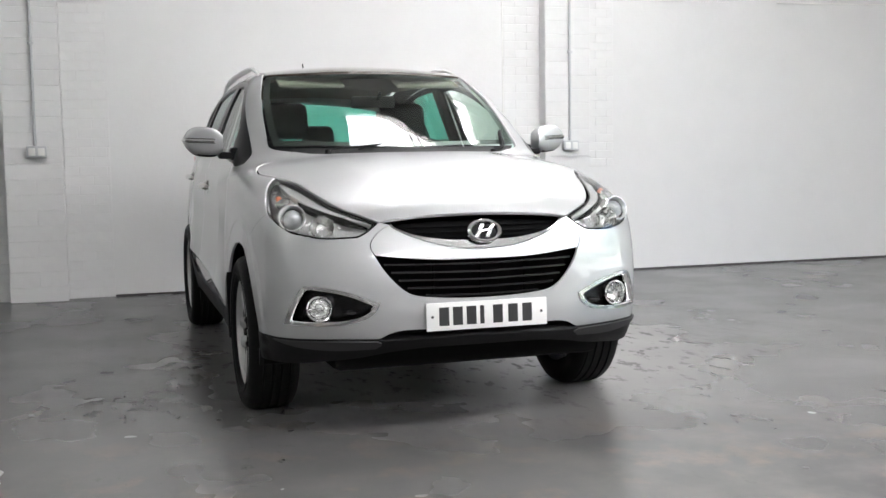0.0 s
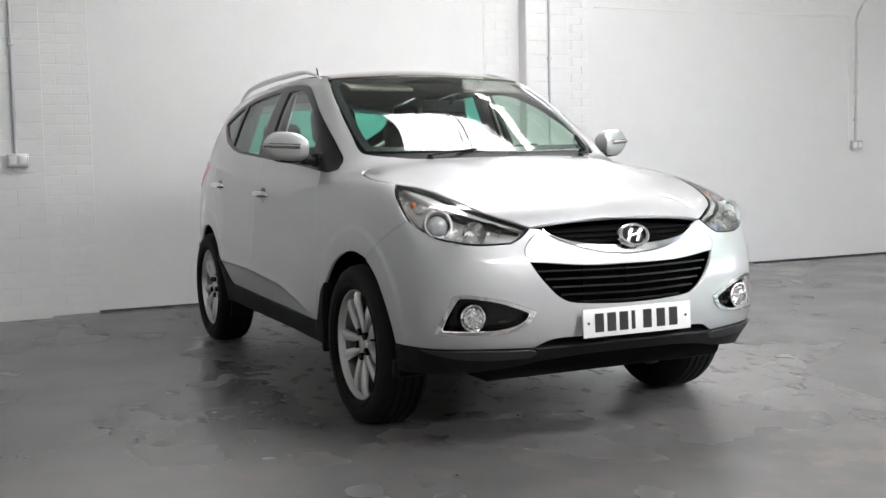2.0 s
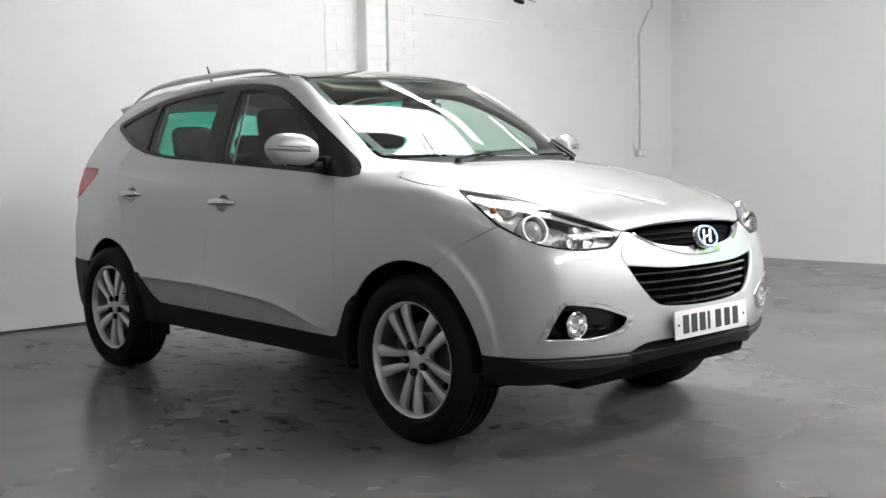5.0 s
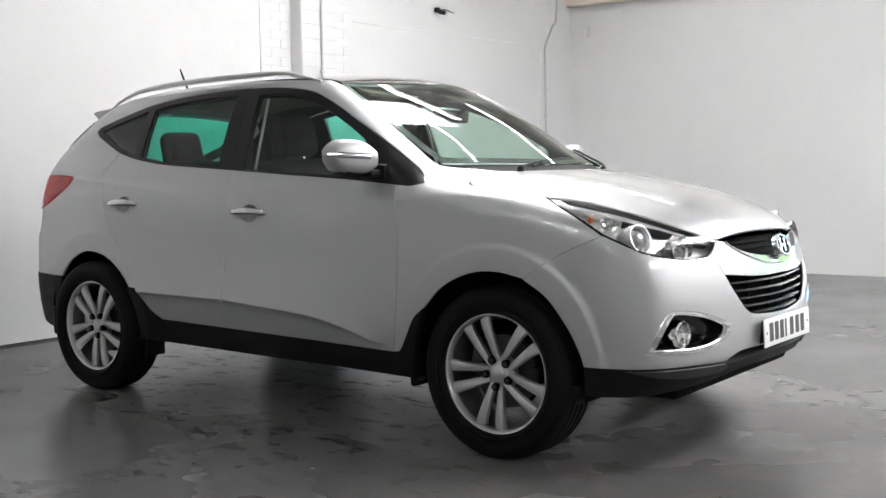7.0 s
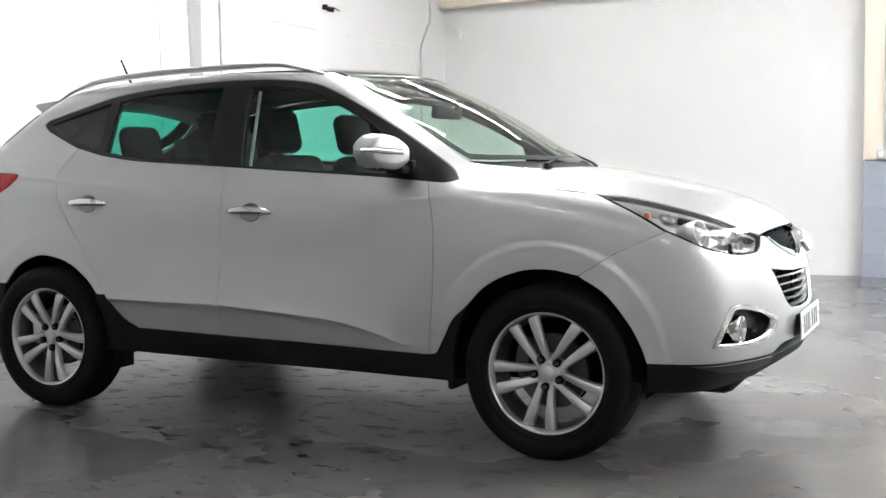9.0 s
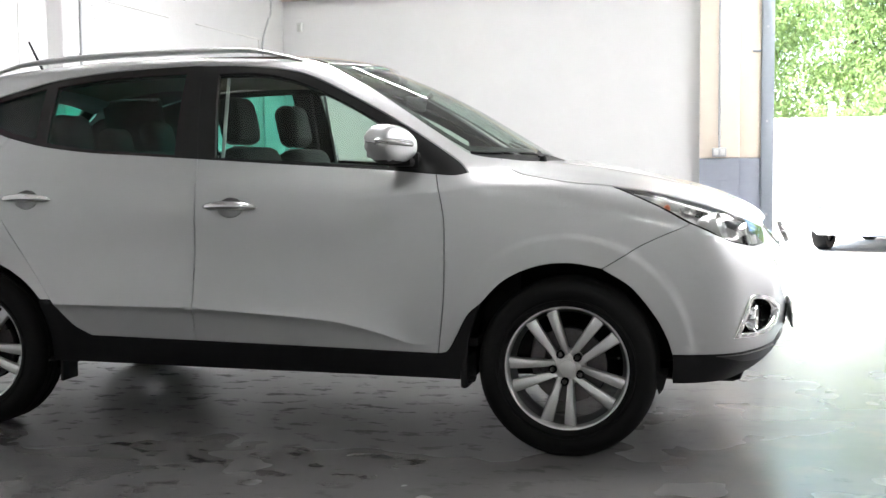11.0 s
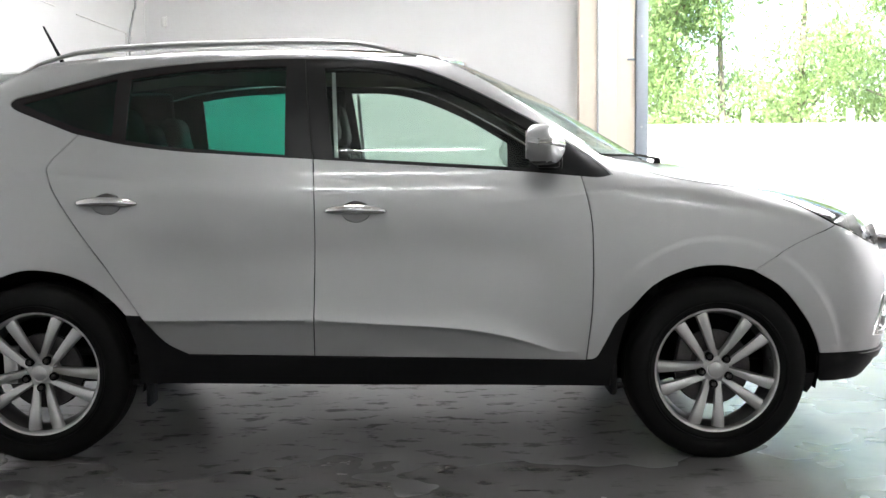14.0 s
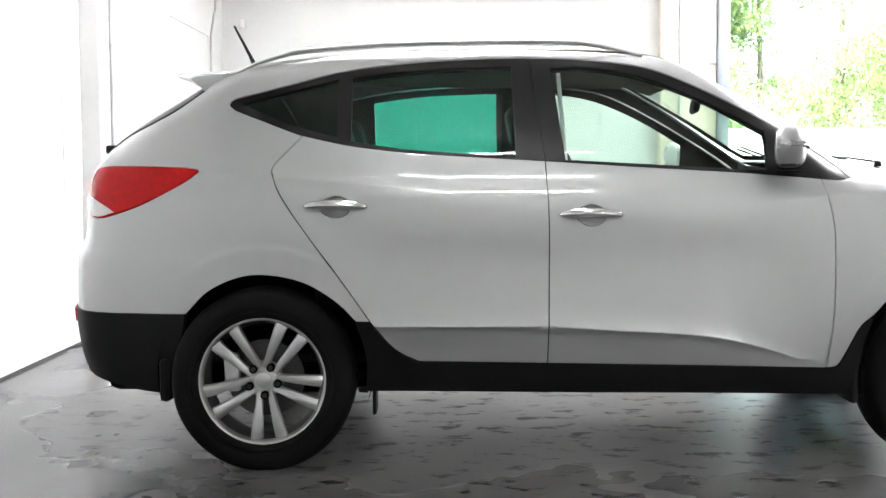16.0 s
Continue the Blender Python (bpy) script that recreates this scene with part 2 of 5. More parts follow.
def sheet(name, chart, outer, holes, mat, parent, side=-1, gap=0.0023, lift=0.0, depth=0.014, step=0.03, label="", lines=()):
    """A panel of the car's skin inside an outline of a chart, with a turned-in rim. side: -1 right, 1 left, 0 both in one."""
    rim = shrink(outer, gap)
    if side == 0 and chart is round_chart:
        rim[:, 0] = np.where(np.abs(outer[:, 0]) > 2.2495, outer[:, 0], rim[:, 0])
    flat, tris = fill(rim, [shrink(h, -gap) for h in holes], step, lines)
    place = np.stack(chart(flat[:, 0], flat[:, 1]), -1)
    normal = skin_normals(place.T)
    place = place + lift * normal
    facing = np.cross(place[tris[:, 1]] - place[tris[:, 0]], place[tris[:, 2]] - place[tris[:, 0]])
    wrong = (facing * normal[tris[:, 0]]).sum(1) < 0
    tris[wrong] = tris[wrong][:, ::-1]
    verts, norms, faces = [place], [normal], [tuple(t) for t in tris]
    if depth:
        count = {}
        for t in tris:
            for a, b in ((t[0], t[1]), (t[1], t[2]), (t[2], t[0])):
                count[(a, b)] = 1
        base = len(place)
        extra, extra_n = [], []
        for a, b in count:
            if (b, a) in count:
                continue
            if chart is round_chart and side == 0 and abs(place[a][1]) < 0.004 and abs(place[b][1]) < 0.004:
                continue
            out = np.cross(place[b] - place[a], normal[a])
            out /= np.linalg.norm(out) + 1e-12
            k = base + len(extra)
            extra += [place[a], place[b], place[b] - depth * normal[b], place[a] - depth * normal[a]]
            extra_n += [(out + normal[a]) / 1.414, (out + normal[b]) / 1.414, out, out]
            faces.append((k + 1, k, k + 3, k + 2))
        if extra:
            verts.append(np.array(extra))
            norms.append(np.array(extra_n))
    verts, norms = np.vstack(verts), np.vstack(norms)
    mirror = np.array([1, -1, 1])
    if side == 1:
        verts, norms, faces = verts * mirror, norms * mirror, [f[::-1] for f in faces]
    elif side == 0 and chart is round_chart:
        n = len(verts)
        faces = faces + [tuple(i + n for i in f[::-1]) for f in faces]
        verts, norms = np.vstack([verts, verts * mirror]), np.vstack([norms, norms * mirror])
    data = bpy.data.meshes.new(name)
    data.from_pydata(verts.tolist(), [], [tuple(int(i) for i in f) for f in faces])
    data.polygons.foreach_set("use_smooth", [True] * len(data.polygons))
    data.normals_split_custom_set_from_vertices(norms.tolist())
    data.materials.append(mat)
    return linked(name, data, parent, label)


# ---- the room ----
def floor_material():
    """Grey floor paint, worn through in patches to pale concrete, with dark scuffs, a broken shine, and light and shade
    painted in.
    """
    m = bpy.data.materials.new("worn_grey_floor_paint")
    m.use_nodes = True
    nodes, links = m.node_tree.nodes, m.node_tree.links
    shader = nodes["Principled BSDF"]
    place = nodes.new("ShaderNodeTexCoord")

    def noise_at(size, detail=6, rough=0.6, stretch=(1, 1, 1), shift=(0, 0, 0)):
        shape, tex = nodes.new("ShaderNodeMapping"), nodes.new("ShaderNodeTexNoise")
        shape.inputs["Scale"].default_value, shape.inputs["Location"].default_value = stretch, shift
        tex.inputs["Scale"].default_value, tex.inputs["Detail"].default_value, tex.inputs["Roughness"].default_value = size, detail, rough
        links.new(place.outputs["Object"], shape.inputs[0])
        links.new(shape.outputs[0], tex.inputs["Vector"])
        return tex.outputs["Fac"]

    def ramp(value, low, high, out_low=0.0, out_high=1.0):
        node = nodes.new("ShaderNodeMapRange")
        for i, v in enumerate((low, high, out_low, out_high)):
            node.inputs[i + 1].default_value = v
        links.new(value, node.inputs[0])
        return node.outputs[0]

    def times(a, b):
        node = nodes.new("ShaderNodeMath")
        node.operation = "MULTIPLY"
        links.new(a, node.inputs[0])
        links.new(b, node.inputs[1])
        return node.outputs[0]

    def blend(fac, a, b):
        node = nodes.new("ShaderNodeMix")
        node.data_type = "RGBA"
        links.new(fac, node.inputs[0])
        for socket, value in ((node.inputs[6], a), (node.inputs[7], b)):
            if isinstance(value, tuple):
                socket.default_value = (*value, 1)
            else:
                links.new(value, socket)
        return node.outputs[2]

    def spot(x, y, reach, across=0.75):
        """A blotch of the floor: 1 at its middle, 0 past its reach."""
        shape, grad = nodes.new("ShaderNodeMapping"), nodes.new("ShaderNodeTexGradient")
        shape.vector_type = "POINT"
        shape.inputs["Scale"].default_value = (1 / reach, across / reach, 0)
        shape.inputs["Location"].default_value = (-x / reach, -across * y / reach, 0)
        grad.gradient_type = "SPHERICAL"
        links.new(place.outputs["Object"], shape.inputs[0])
        links.new(shape.outputs[0], grad.inputs[0])
        return ramp(grad.outputs["Fac"], 0.0, 0.5)

    # paint, cloudy and finely streaked
    color = blend(ramp(noise_at(0.55, 5, 0.55), 0.30, 0.70), (0.064, 0.064, 0.066), (0.090, 0.089, 0.088))
    color = blend(ramp(noise_at(9, 4, 0.55), 0.30, 0.75, 0.0, 0.35), color, (0.115, 0.112, 0.108))
    # broad paler patch: some wear, and the doorway's light put into the colour
    worn_lit = times(spot(4.2, 0.5, 6.0), ramp(noise_at(0.7, 4, 0.5, shift=(3, 8, 0)), 0.25, 0.75))
    color = blend(worn_lit, color, (0.140, 0.137, 0.133))
    # rough bare ground where the car stands, reflected light put into its pale colour
    rough_lit_ground = times(spot(-0.2, 0.45, 2.7, 1.5), ramp(noise_at(1.4, 5, 0.55, shift=(6, 4, 0)), 0.18, 0.45))
    color = blend(rough_lit_ground, color, (0.245, 0.238, 0.23))
    bare = times(spot(4.7, 0.2, 4.2), ramp(noise_at(2.6, 4, 0.55, shift=(4.2, 1.1, 0)), 0.45, 0.80))
    color = blend(bare, color, (0.155, 0.149, 0.140))
    rust = times(spot(4.3, -0.9, 3.0), ramp(noise_at(3.0, 5, 0.6, shift=(2, 0, 0)), 0.52, 0.80))
    color = blend(rust, color, (0.22, 0.175, 0.14))
    # black grime with the car's shade put into its colour, and tyre marks
    grime_shade = times(spot(-0.4, 0.5, 2.9, 1.0), ramp(noise_at(6, 5, 0.65, stretch=(1, 1.7, 1), shift=(3, 1, 0)), 0.55, 0.62))
    color = blend(grime_shade, color, (0.030, 0.028, 0.026))
    scuff = times(ramp(noise_at(0.8, 3, 0.5, shift=(1.0, 7.0, 0)), 0.52, 0.66), ramp(noise_at(8, 5, 0.65, stretch=(1, 1.7, 1), shift=(5, 5, 0)), 0.60, 0.72))
    color = blend(scuff, color, (0.045, 0.044, 0.043))
    links.new(color, shader.inputs["Base Color"])
    links.new(ramp(grime_shade, 0, 1, 0.4, 0.1), shader.inputs["Specular IOR Level"])
    gloss = nodes.new("ShaderNodeMath")
    gloss.operation = "ADD"
    links.new(ramp(noise_at(1.5, 3, 0.5), 0.3, 0.7, 0.2, 0.3), gloss.inputs[0])
    links.new(ramp(rough_lit_ground, 0, 1, 0, 0.1), gloss.inputs[1])
    links.new(gloss.outputs[0], shader.inputs["Roughness"])
    relief = nodes.new("ShaderNodeBump")
    relief.inputs["Strength"].default_value, relief.inputs["Distance"].default_value = 0.4, 0.0012
    links.new(noise_at(2.0, 1, 0.4), relief.inputs["Height"])
    links.new(relief.outputs[0], shader.inputs["Normal"])
    return m


BACK, SIDE, TALL, LOW_Y, FAR_X = -3.10, 7.35, 4.6, -8.5, 13.0
FLOOR_PAINT = floor_material()


def structure(name, bm, mat, label, category, **more):
    return tagged(part(name, bm, mat, **more), label, category, kind="structure")


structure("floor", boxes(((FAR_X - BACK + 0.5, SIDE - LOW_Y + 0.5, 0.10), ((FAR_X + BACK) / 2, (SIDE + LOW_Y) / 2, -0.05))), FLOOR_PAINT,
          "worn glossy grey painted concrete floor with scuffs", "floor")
structure("wall_back", boxes(((0.25, SIDE - LOW_Y + 0.5, TALL), (BACK - 0.125, (SIDE + LOW_Y) / 2, TALL / 2))), WALL_PAINT,
          "white painted smooth brick wall behind the car", "wall")
OPEN_L, OPEN_R, OPEN_TOP = 2.52, 7.4, 3.95
structure("wall_side", boxes(((OPEN_L - BACK, 0.3, TALL), ((OPEN_L + BACK) / 2, SIDE + 0.15, TALL / 2)),
                             ((FAR_X - OPEN_R, 0.3, TALL), ((FAR_X + OPEN_R) / 2, SIDE + 0.15, TALL / 2)),
                             ((OPEN_R - OPEN_L, 0.3, TALL - OPEN_TOP), ((OPEN_R + OPEN_L) / 2, SIDE + 0.15, (TALL + OPEN_TOP) / 2))), WALL_PAINT,
          "white painted wall with a wide open doorway", "wall")
structure("wall_near", boxes(((FAR_X - BACK + 0.5, 0.25, TALL), ((FAR_X + BACK) / 2, LOW_Y - 0.125, TALL / 2))), WALL_PAINT, "plain white painted wall", "wall")
structure("wall_far", boxes(((0.25, SIDE - LOW_Y, TALL), (FAR_X + 0.125, (SIDE + LOW_Y) / 2, TALL / 2))), WALL_PAINT, "plain white painted wall", "wall")

# ceiling with strips of translucent rooflight: (x from, x to, y from, y to)
# second strip lengthened, third added unseen, to brighten side wall and car front
ROOFLIGHTS = [(-0.85, 0.12, 0.0, 2.45), (4.3, 5.4, 0.25, 7.0), (9.3, 10.4, -3.0, 7.0),
              (-2.9, -0.30, 2.72, 3.05)]
bm = bmesh.new()
cuts_x = sorted({BACK - 0.25, FAR_X + 0.25, *(v for r in ROOFLIGHTS for v in r[:2])})
cuts_y = sorted({LOW_Y - 0.25, SIDE + 0.3, *(v for r in ROOFLIGHTS for v in r[2:])})
for a, b in zip(cuts_x, cuts_x[1:]):
    for c, d in zip(cuts_y, cuts_y[1:]):
        x, y = (a + b) / 2, (c + d) / 2
        if not any(r[0] < x < r[1] and r[2] < y < r[3] for r in ROOFLIGHTS):
            box(bm, (b - a, d - c, 0.12), (x, y, TALL + 0.06))
structure("ceiling", bm, CEILING_PAINT, "off-white roof sheeting with daylit strips", "ceiling")
for a, b, c, d in ROOFLIGHTS:
    light = group_of("rooflight", "translucent white rooflight strip lit by daylight", "rooflight", group="rooflights in the roof")
    part("panel", boxes(((b - a, d - c, 0.02), ((a + b) / 2, (c + d) / 2, TALL + 0.13))), ROOF_GLOW, light)
    for k in ((0.50, 0.56) if d - c < 3 else (1 / 3, 2 / 3)):
        if d - c > b - a:
            part("glazing_bar", boxes(((b - a, 0.035, 0.05), ((a + b) / 2, c + (d - c) * k, TALL + 0.05), 0.008)), BEAM_PAINT, light)
for x in (-2.2, 2.3, 7.3):
    structure("roof_beam", boxes(((0.12, SIDE - LOW_Y, 0.02), (x, (SIDE + LOW_Y) / 2, TALL - 0.25)), ((0.02, SIDE - LOW_Y, 0.24), (x, (SIDE + LOW_Y) / 2, TALL - 0.13))),
              BEAM_PAINT, "white painted steel roof beam", "beam")


def tube_lamp(x, y, length=1.5):
    lamp = group_of("fluorescent_lamp", "white fluorescent batten lamp hanging under the roof", "lamp", pose(x, y, 4.25), group="fluorescent battens")
    part("housing", boxes(((length, 0.08, 0.05), (0, 0, 0.045), 0.008)), BEAM_PAINT, lamp)
    part("tube", tube([(-length / 2 + 0.03, 0, 0), (length / 2 - 0.03, 0, 0)], 0.026), TUBE_WHITE, lamp, "lit white tube")
    for s in (-1, 1):
        part("end_cap", boxes(((0.03, 0.05, 0.06), (s * (length / 2 - 0.015), 0, 0.01), 0.006)), BEAM_PAINT, lamp)
        part("hanger", tube([(s * length * 0.35, 0, 0.06), (s * length * 0.35, 0, 0.36)], 0.004, 6), PIPE_GREY, lamp)
    return lamp


# the lamp at y -7.4 is an unseen extra that brightens the car's flank
for x, y in ((-0.2, -4.9), (3.4, -7.4)):
    tube_lamp(x, y, 1.7)
for x, y in ((-0.65, 4.75), (0.55, 1.5), (3.4, 4.75)):
    tube_lamp(x, y, 2.3 if y > 2 else 0.9)


def conduit(points, box_at, face, label):
    """A steel conduit clipped to the wall, ending in a socket box. face: the way the wall faces."""
    run = group_of("conduit", label, "conduit")
    part("pipe", tube(curve(points, 6) if len(points) > 2 else points, 0.0125, 10), PIPE_GREY, run)
    socket = part("socket_box", boxes(((0.05, 0.15, 0.095) if face == "x" else (0.15, 0.05, 0.095), box_at, 0.008)), PIPE_GREY, run, "grey steel socket box")
    out = Vector((0.026, 0, 0)) if face == "x" else Vector((0, -0.026, 0))
    for s in (-0.035, 0.035):
        at = Vector(box_at) + out + (Vector((0, s, 0)) if face == "x" else Vector((s, 0, 0)))
        part("socket_plate", boxes(((0.006, 0.05, 0.06) if face == "x" else (0.05, 0.006, 0.06), at, 0.002)), BEAM_PAINT, socket)
    lo, hi = Vector(points[0]), Vector(points[1])
    for k in range(3):
        p = lo.lerp(hi, 0.25 + 0.28 * k)
        part("clip", boxes(((0.03, 0.045, 0.018), p, 0.004)), PIPE_GREY, run)
    return run


PIL = -2.965
conduit([(PIL + 0.015, -1.885, 1.2), (PIL + 0.015, -1.885, TALL)], (PIL + 0.026, -1.875, 1.2), "x", "grey steel conduit down a white pilaster to a socket box")
conduit([(PIL + 0.015, 2.74, 1.2), (PIL + 0.015, 2.74, TALL)], (PIL + 0.026, 2.74, 1.2), "x", "grey steel conduit down a white pilaster behind the car")
conduit([(BACK + 0.015, 6.70, 1.215), (BACK + 0.015, 6.70, 2.3), (BACK + 0.015, 6.70, 2.58), (BACK + 0.015, 6.86, 2.84), (BACK + 0.015, 6.96, 3.08), (BACK + 0.015, 6.96, TALL)],
        (BACK + 0.026, 6.70, 1.215), "x", "grey steel conduit with a kink near the corner")
conduit([(1.955, 7.185, 1.27), (1.955, 7.185, TALL)], (1.955, 7.174, 1.27), "y", "grey conduit down a cream pilaster to a socket box")

structure("pilaster_cream", boxes(((0.42, 0.15, TALL - 1.21), (1.956, SIDE - 0.075, 1.21 + (TALL - 1.21) / 2), 0.012)), CREAM_PAINT, "cream painted pilaster above the dado", "pilaster")
structure("door_jamb", boxes(((0.22, 0.06, TALL - 1.21), (2.277, SIDE - 0.03, 1.21 + (TALL - 1.21) / 2), 0.006)), CREAM_PAINT, "cream painted door jamb", "jamb")
structure("dado_jamb", boxes(((0.22, 0.064, 1.205), (2.277, SIDE - 0.032, 0.6025), 0.006)), DADO_PAINT, "blue-grey painted foot of the jamb", "jamb")
structure("wall_beam", boxes(((OPEN_L - BACK - 0.8, 0.16, 0.5), ((OPEN_L - 0.8 + BACK) / 2, SIDE - 0.08, 3.37), 0.01)), CREAM_PAINT, "cream painted beam along the top of the wall", "beam")

shutter = group_of("shutter_guide", "blue-grey steel roller shutter guide beside the doorway", "door frame")
part("channel", boxes(((0.03, 0.10, OPEN_TOP), (2.405, SIDE - 0.05, OPEN_TOP / 2), 0.004), ((0.12, 0.025, OPEN_TOP), (2.46, SIDE - 0.095, OPEN_TOP / 2), 0.004),
                      ((0.12, 0.025, OPEN_TOP), (2.46, SIDE - 0.02, OPEN_TOP / 2), 0.004)), FRAME_STEEL, shutter)
for z in (0.6, 1.6, 2.6, 3.4):
    part("bolt", lathe([(-0.008, 0.0), (-0.008, 0.012), (0.0, 0.014)], 8), PIPE_GREY, shutter, m=pose(2.45, SIDE - 0.11, z))
part("bracket", boxes(((0.09, 0.03, 0.02), (2.34, SIDE - 0.08, 2.35), 0.003)), FRAME_STEEL, shutter)

cctv = group_of("security_camera", "small black security camera on the white wall", "security camera")
part("mount", boxes(((0.05, 0.05, 0.05), (BACK + 0.025, 4.6, 2.80), 0.01)), BLACK_PLASTIC, cctv)
part("camera_body", tube([(BACK + 0.05, 4.6, 2.78), (BACK + 0.12, 4.59, 2.76)], 0.022, 12), BLACK_PLASTIC, cctv)
part("cable", tube(curve([(BACK + 0.01, 4.62, 2.8), (BACK + 0.01, 4.75, 2.82), (BACK + 0.01, 4.9, 2.80)], 4), 0.004, 6), BLACK_PLASTIC, cctv)
sensor = group_of("alarm_sensor", "white plastic motion sensor on a wall bracket", "sensor")
part("sensor_body", boxes(((0.06, 0.05, 0.11), (-2.86, SIDE - 0.075, 2.80), 0.014)), BEAM_PAINT, sensor)
part("bracket", boxes(((0.03, 0.05, 0.03), (-2.86, SIDE - 0.025, 2.85), 0.006)), BEAM_PAINT, sensor)

# a thin dark strip draws the dark line at the wall's foot
structure("baseboard", boxes(((0.012, SIDE + 1.315, 0.016), (BACK + 0.006, (SIDE - 1.315) / 2, 0.008), 0.002)), STEEL, "thin dark strip along the foot of the wall", "baseboard")

# thin raised edges of old board and render on the back wall
for (y1, z1), (y2, z2) in (((3.33, 2.56), (4.5, 2.57)), ((5.05, 2.575), (6.6, 2.60)), ((6.6, 2.60), (6.6, 1.2)), ((2.14, 2.9), (2.14, 1.35))):
    length = math.hypot(y2 - y1, z2 - z1)
    structure("trim", boxes(((0.008, length, 0.012), (BACK + 0.004, (y1 + y2) / 2, (z1 + z2) / 2), 0.002, Matrix.Rotation(math.atan2(z2 - z1, y2 - y1), 3, "X"))), BEAM_PAINT,
              "thin painted edge of a rendered panel", "trim")

# ---- outside the doorway ----
YARD = material("pale_yard_concrete", (0.42, 0.41, 0.395), 0.85, 0, 0.12, 2, 0.002, 12)
FENCE_PAINT = material("pale_rendered_wall", (0.52, 0.51, 0.49), 0.85, 0, 0.08, 2, 0.003, 12)
BARK = material("brown_bark", (0.20, 0.17, 0.13), 0.9, 0, 0.3, 12, 0.006, 30)
LEAF = material("bright_green_leaf", (0.19, 0.27, 0.10), 0.5, 0, 0.35, 3)
# thin leaves let the sun through
through_leaf, leaf_mix = LEAF.node_tree.nodes.new("ShaderNodeBsdfTranslucent"), LEAF.node_tree.nodes.new("ShaderNodeMixShader")
through_leaf.inputs["Color"].default_value = (0.42, 0.52, 0.26, 1)
leaf_mix.inputs[0].default_value = 0.5
LEAF.node_tree.links.new(LEAF.node_tree.nodes["Principled BSDF"].outputs[0], leaf_mix.inputs[1])
LEAF.node_tree.links.new(through_leaf.outputs[0], leaf_mix.inputs[2])
LEAF.node_tree.links.new(leaf_mix.outputs[0], LEAF.node_tree.nodes["Material Output"].inputs["Surface"])
CAR_GLASS = material("sky_lit_car_glass", (0.20, 0.25, 0.25), 0.12, 0, 0.05, 4, coat=1.0)
WHITE_CAR = material("white_car_paint", (0.78, 0.78, 0.78), 0.25, 0, 0.02, 4, coat=1.0)
GREY_CAR = material("dark_grey_car_paint", (0.08, 0.085, 0.10), 0.25, 0.4, 0.04, 4, coat=1.0)
structure("ground", boxes(((900, 900, 0.1), (0, 300, -0.17))), YARD, "pale sunlit concrete yard", "ground")
structure("doorstep", boxes(((OPEN_R - OPEN_L, 0.3, 0.115), ((OPEN_R + OPEN_L) / 2, SIDE + 0.40, -0.0625))), YARD, "concrete threshold of the doorway", "threshold")

yard_wall = group_of("yard_wall", "pale rendered wall at the end of the yard", "wall", kind="structure")
part("wall", boxes(((40, 0.2, 2.1), (14, 16.1, 0.93), 0.01)), FENCE_PAINT, yard_wall)
for k in range(20):
    part("post", boxes(((0.12, 0.12, 0.30), (-4 + 2.0 * k, 16.1, 2.10), 0.01)), FENCE_PAINT, yard_wall)


def parked_car(m, paint, label):
    """A plain small hatchback: lofted body, glass, lamps and wheels."""
    thing = group_of("parked_car", label, "car", m, group="cars parked in the yard")
    rows = [(-2.0, 0.45, 0.80, 0.70), (-1.95, 0.28, 0.95, 0.80), (-1.3, 0.2, 1.0, 0.86), (0.6, 0.2, 0.98, 0.86), (1.3, 0.2, 0.88, 0.84), (1.9, 0.25, 0.70, 0.76), (2.02, 0.4, 0.6, 0.62)]

    def loft(rows, rim):
        bm = bmesh.new()
        rings = []
        for x, lo, hi, w in rows:
            ring = [(x, -w, lo + rim), (x, -w, hi - rim), (x, -w + rim, hi), (x, w - rim, hi), (x, w, hi - rim), (x, w, lo + rim), (x, w - rim, lo), (x, -w + rim, lo)]
            rings.append([bm.verts.new(p) for p in ring])
        for one, two in zip(rings, rings[1:]):
            for k in range(8):
                bm.faces.new((one[k], one[(k + 1) % 8], two[(k + 1) % 8], two[k]))
        bm.faces.new(rings[0]), bm.faces.new(rings[-1])
        return bm
    part("body", loft(rows, 0.07), paint, thing)
    part("cabin", loft([(-1.85, 0.95, 1.1, 0.72), (-1.4, 0.95, 1.44, 0.64), (-0.4, 0.95, 1.48, 0.62), (0.3, 0.92, 1.38, 0.64), (1.0, 0.9, 0.97, 0.72)], 0.04), CAR_GLASS, thing, "glazed cabin")
    part("roof", boxes(((1.2, 1.14, 0.05), (-0.75, 0, 1.475), 0.02)), paint, thing)
    for s in (-1, 1):
        part("headlamp", boxes(((0.16, 0.30, 0.12), (1.9, s * 0.52, 0.66), 0.03)), LAMP_SILVER, thing)
        for x in (-1.25, 1.25):
            wheel = part("wheel", lathe([(-0.1, 0.20), (-0.1, 0.30), (-0.06, 0.315), (0.06, 0.315), (0.1, 0.30), (0.1, 0.20)], 24), RUBBER, thing, m=pose(x, s * 0.78, 0.315))
            part("hubcap", lathe([(-0.07, 0.0), (-0.08, 0.08), (-0.06, 0.2), (0.06, 0.2), (0.08, 0.08), (0.07, 0.0)], 20), ALLOY, wheel)
    return thing


YARD_Z = -0.12
parked_car(pose(4.7, 12.9, YARD_Z, 0, 0, -112), WHITE_CAR, "white hatchback parked in the sunlit yard")
parked_car(pose(7.1, 13.4, YARD_Z, 0, 0, -108), WHITE_CAR, "white hatchback parked beside another in the yard")
parked_car(pose(9.0, 14.4, YARD_Z, 0, 0, -105), GREY_CAR, "dark grey car parked in the yard")


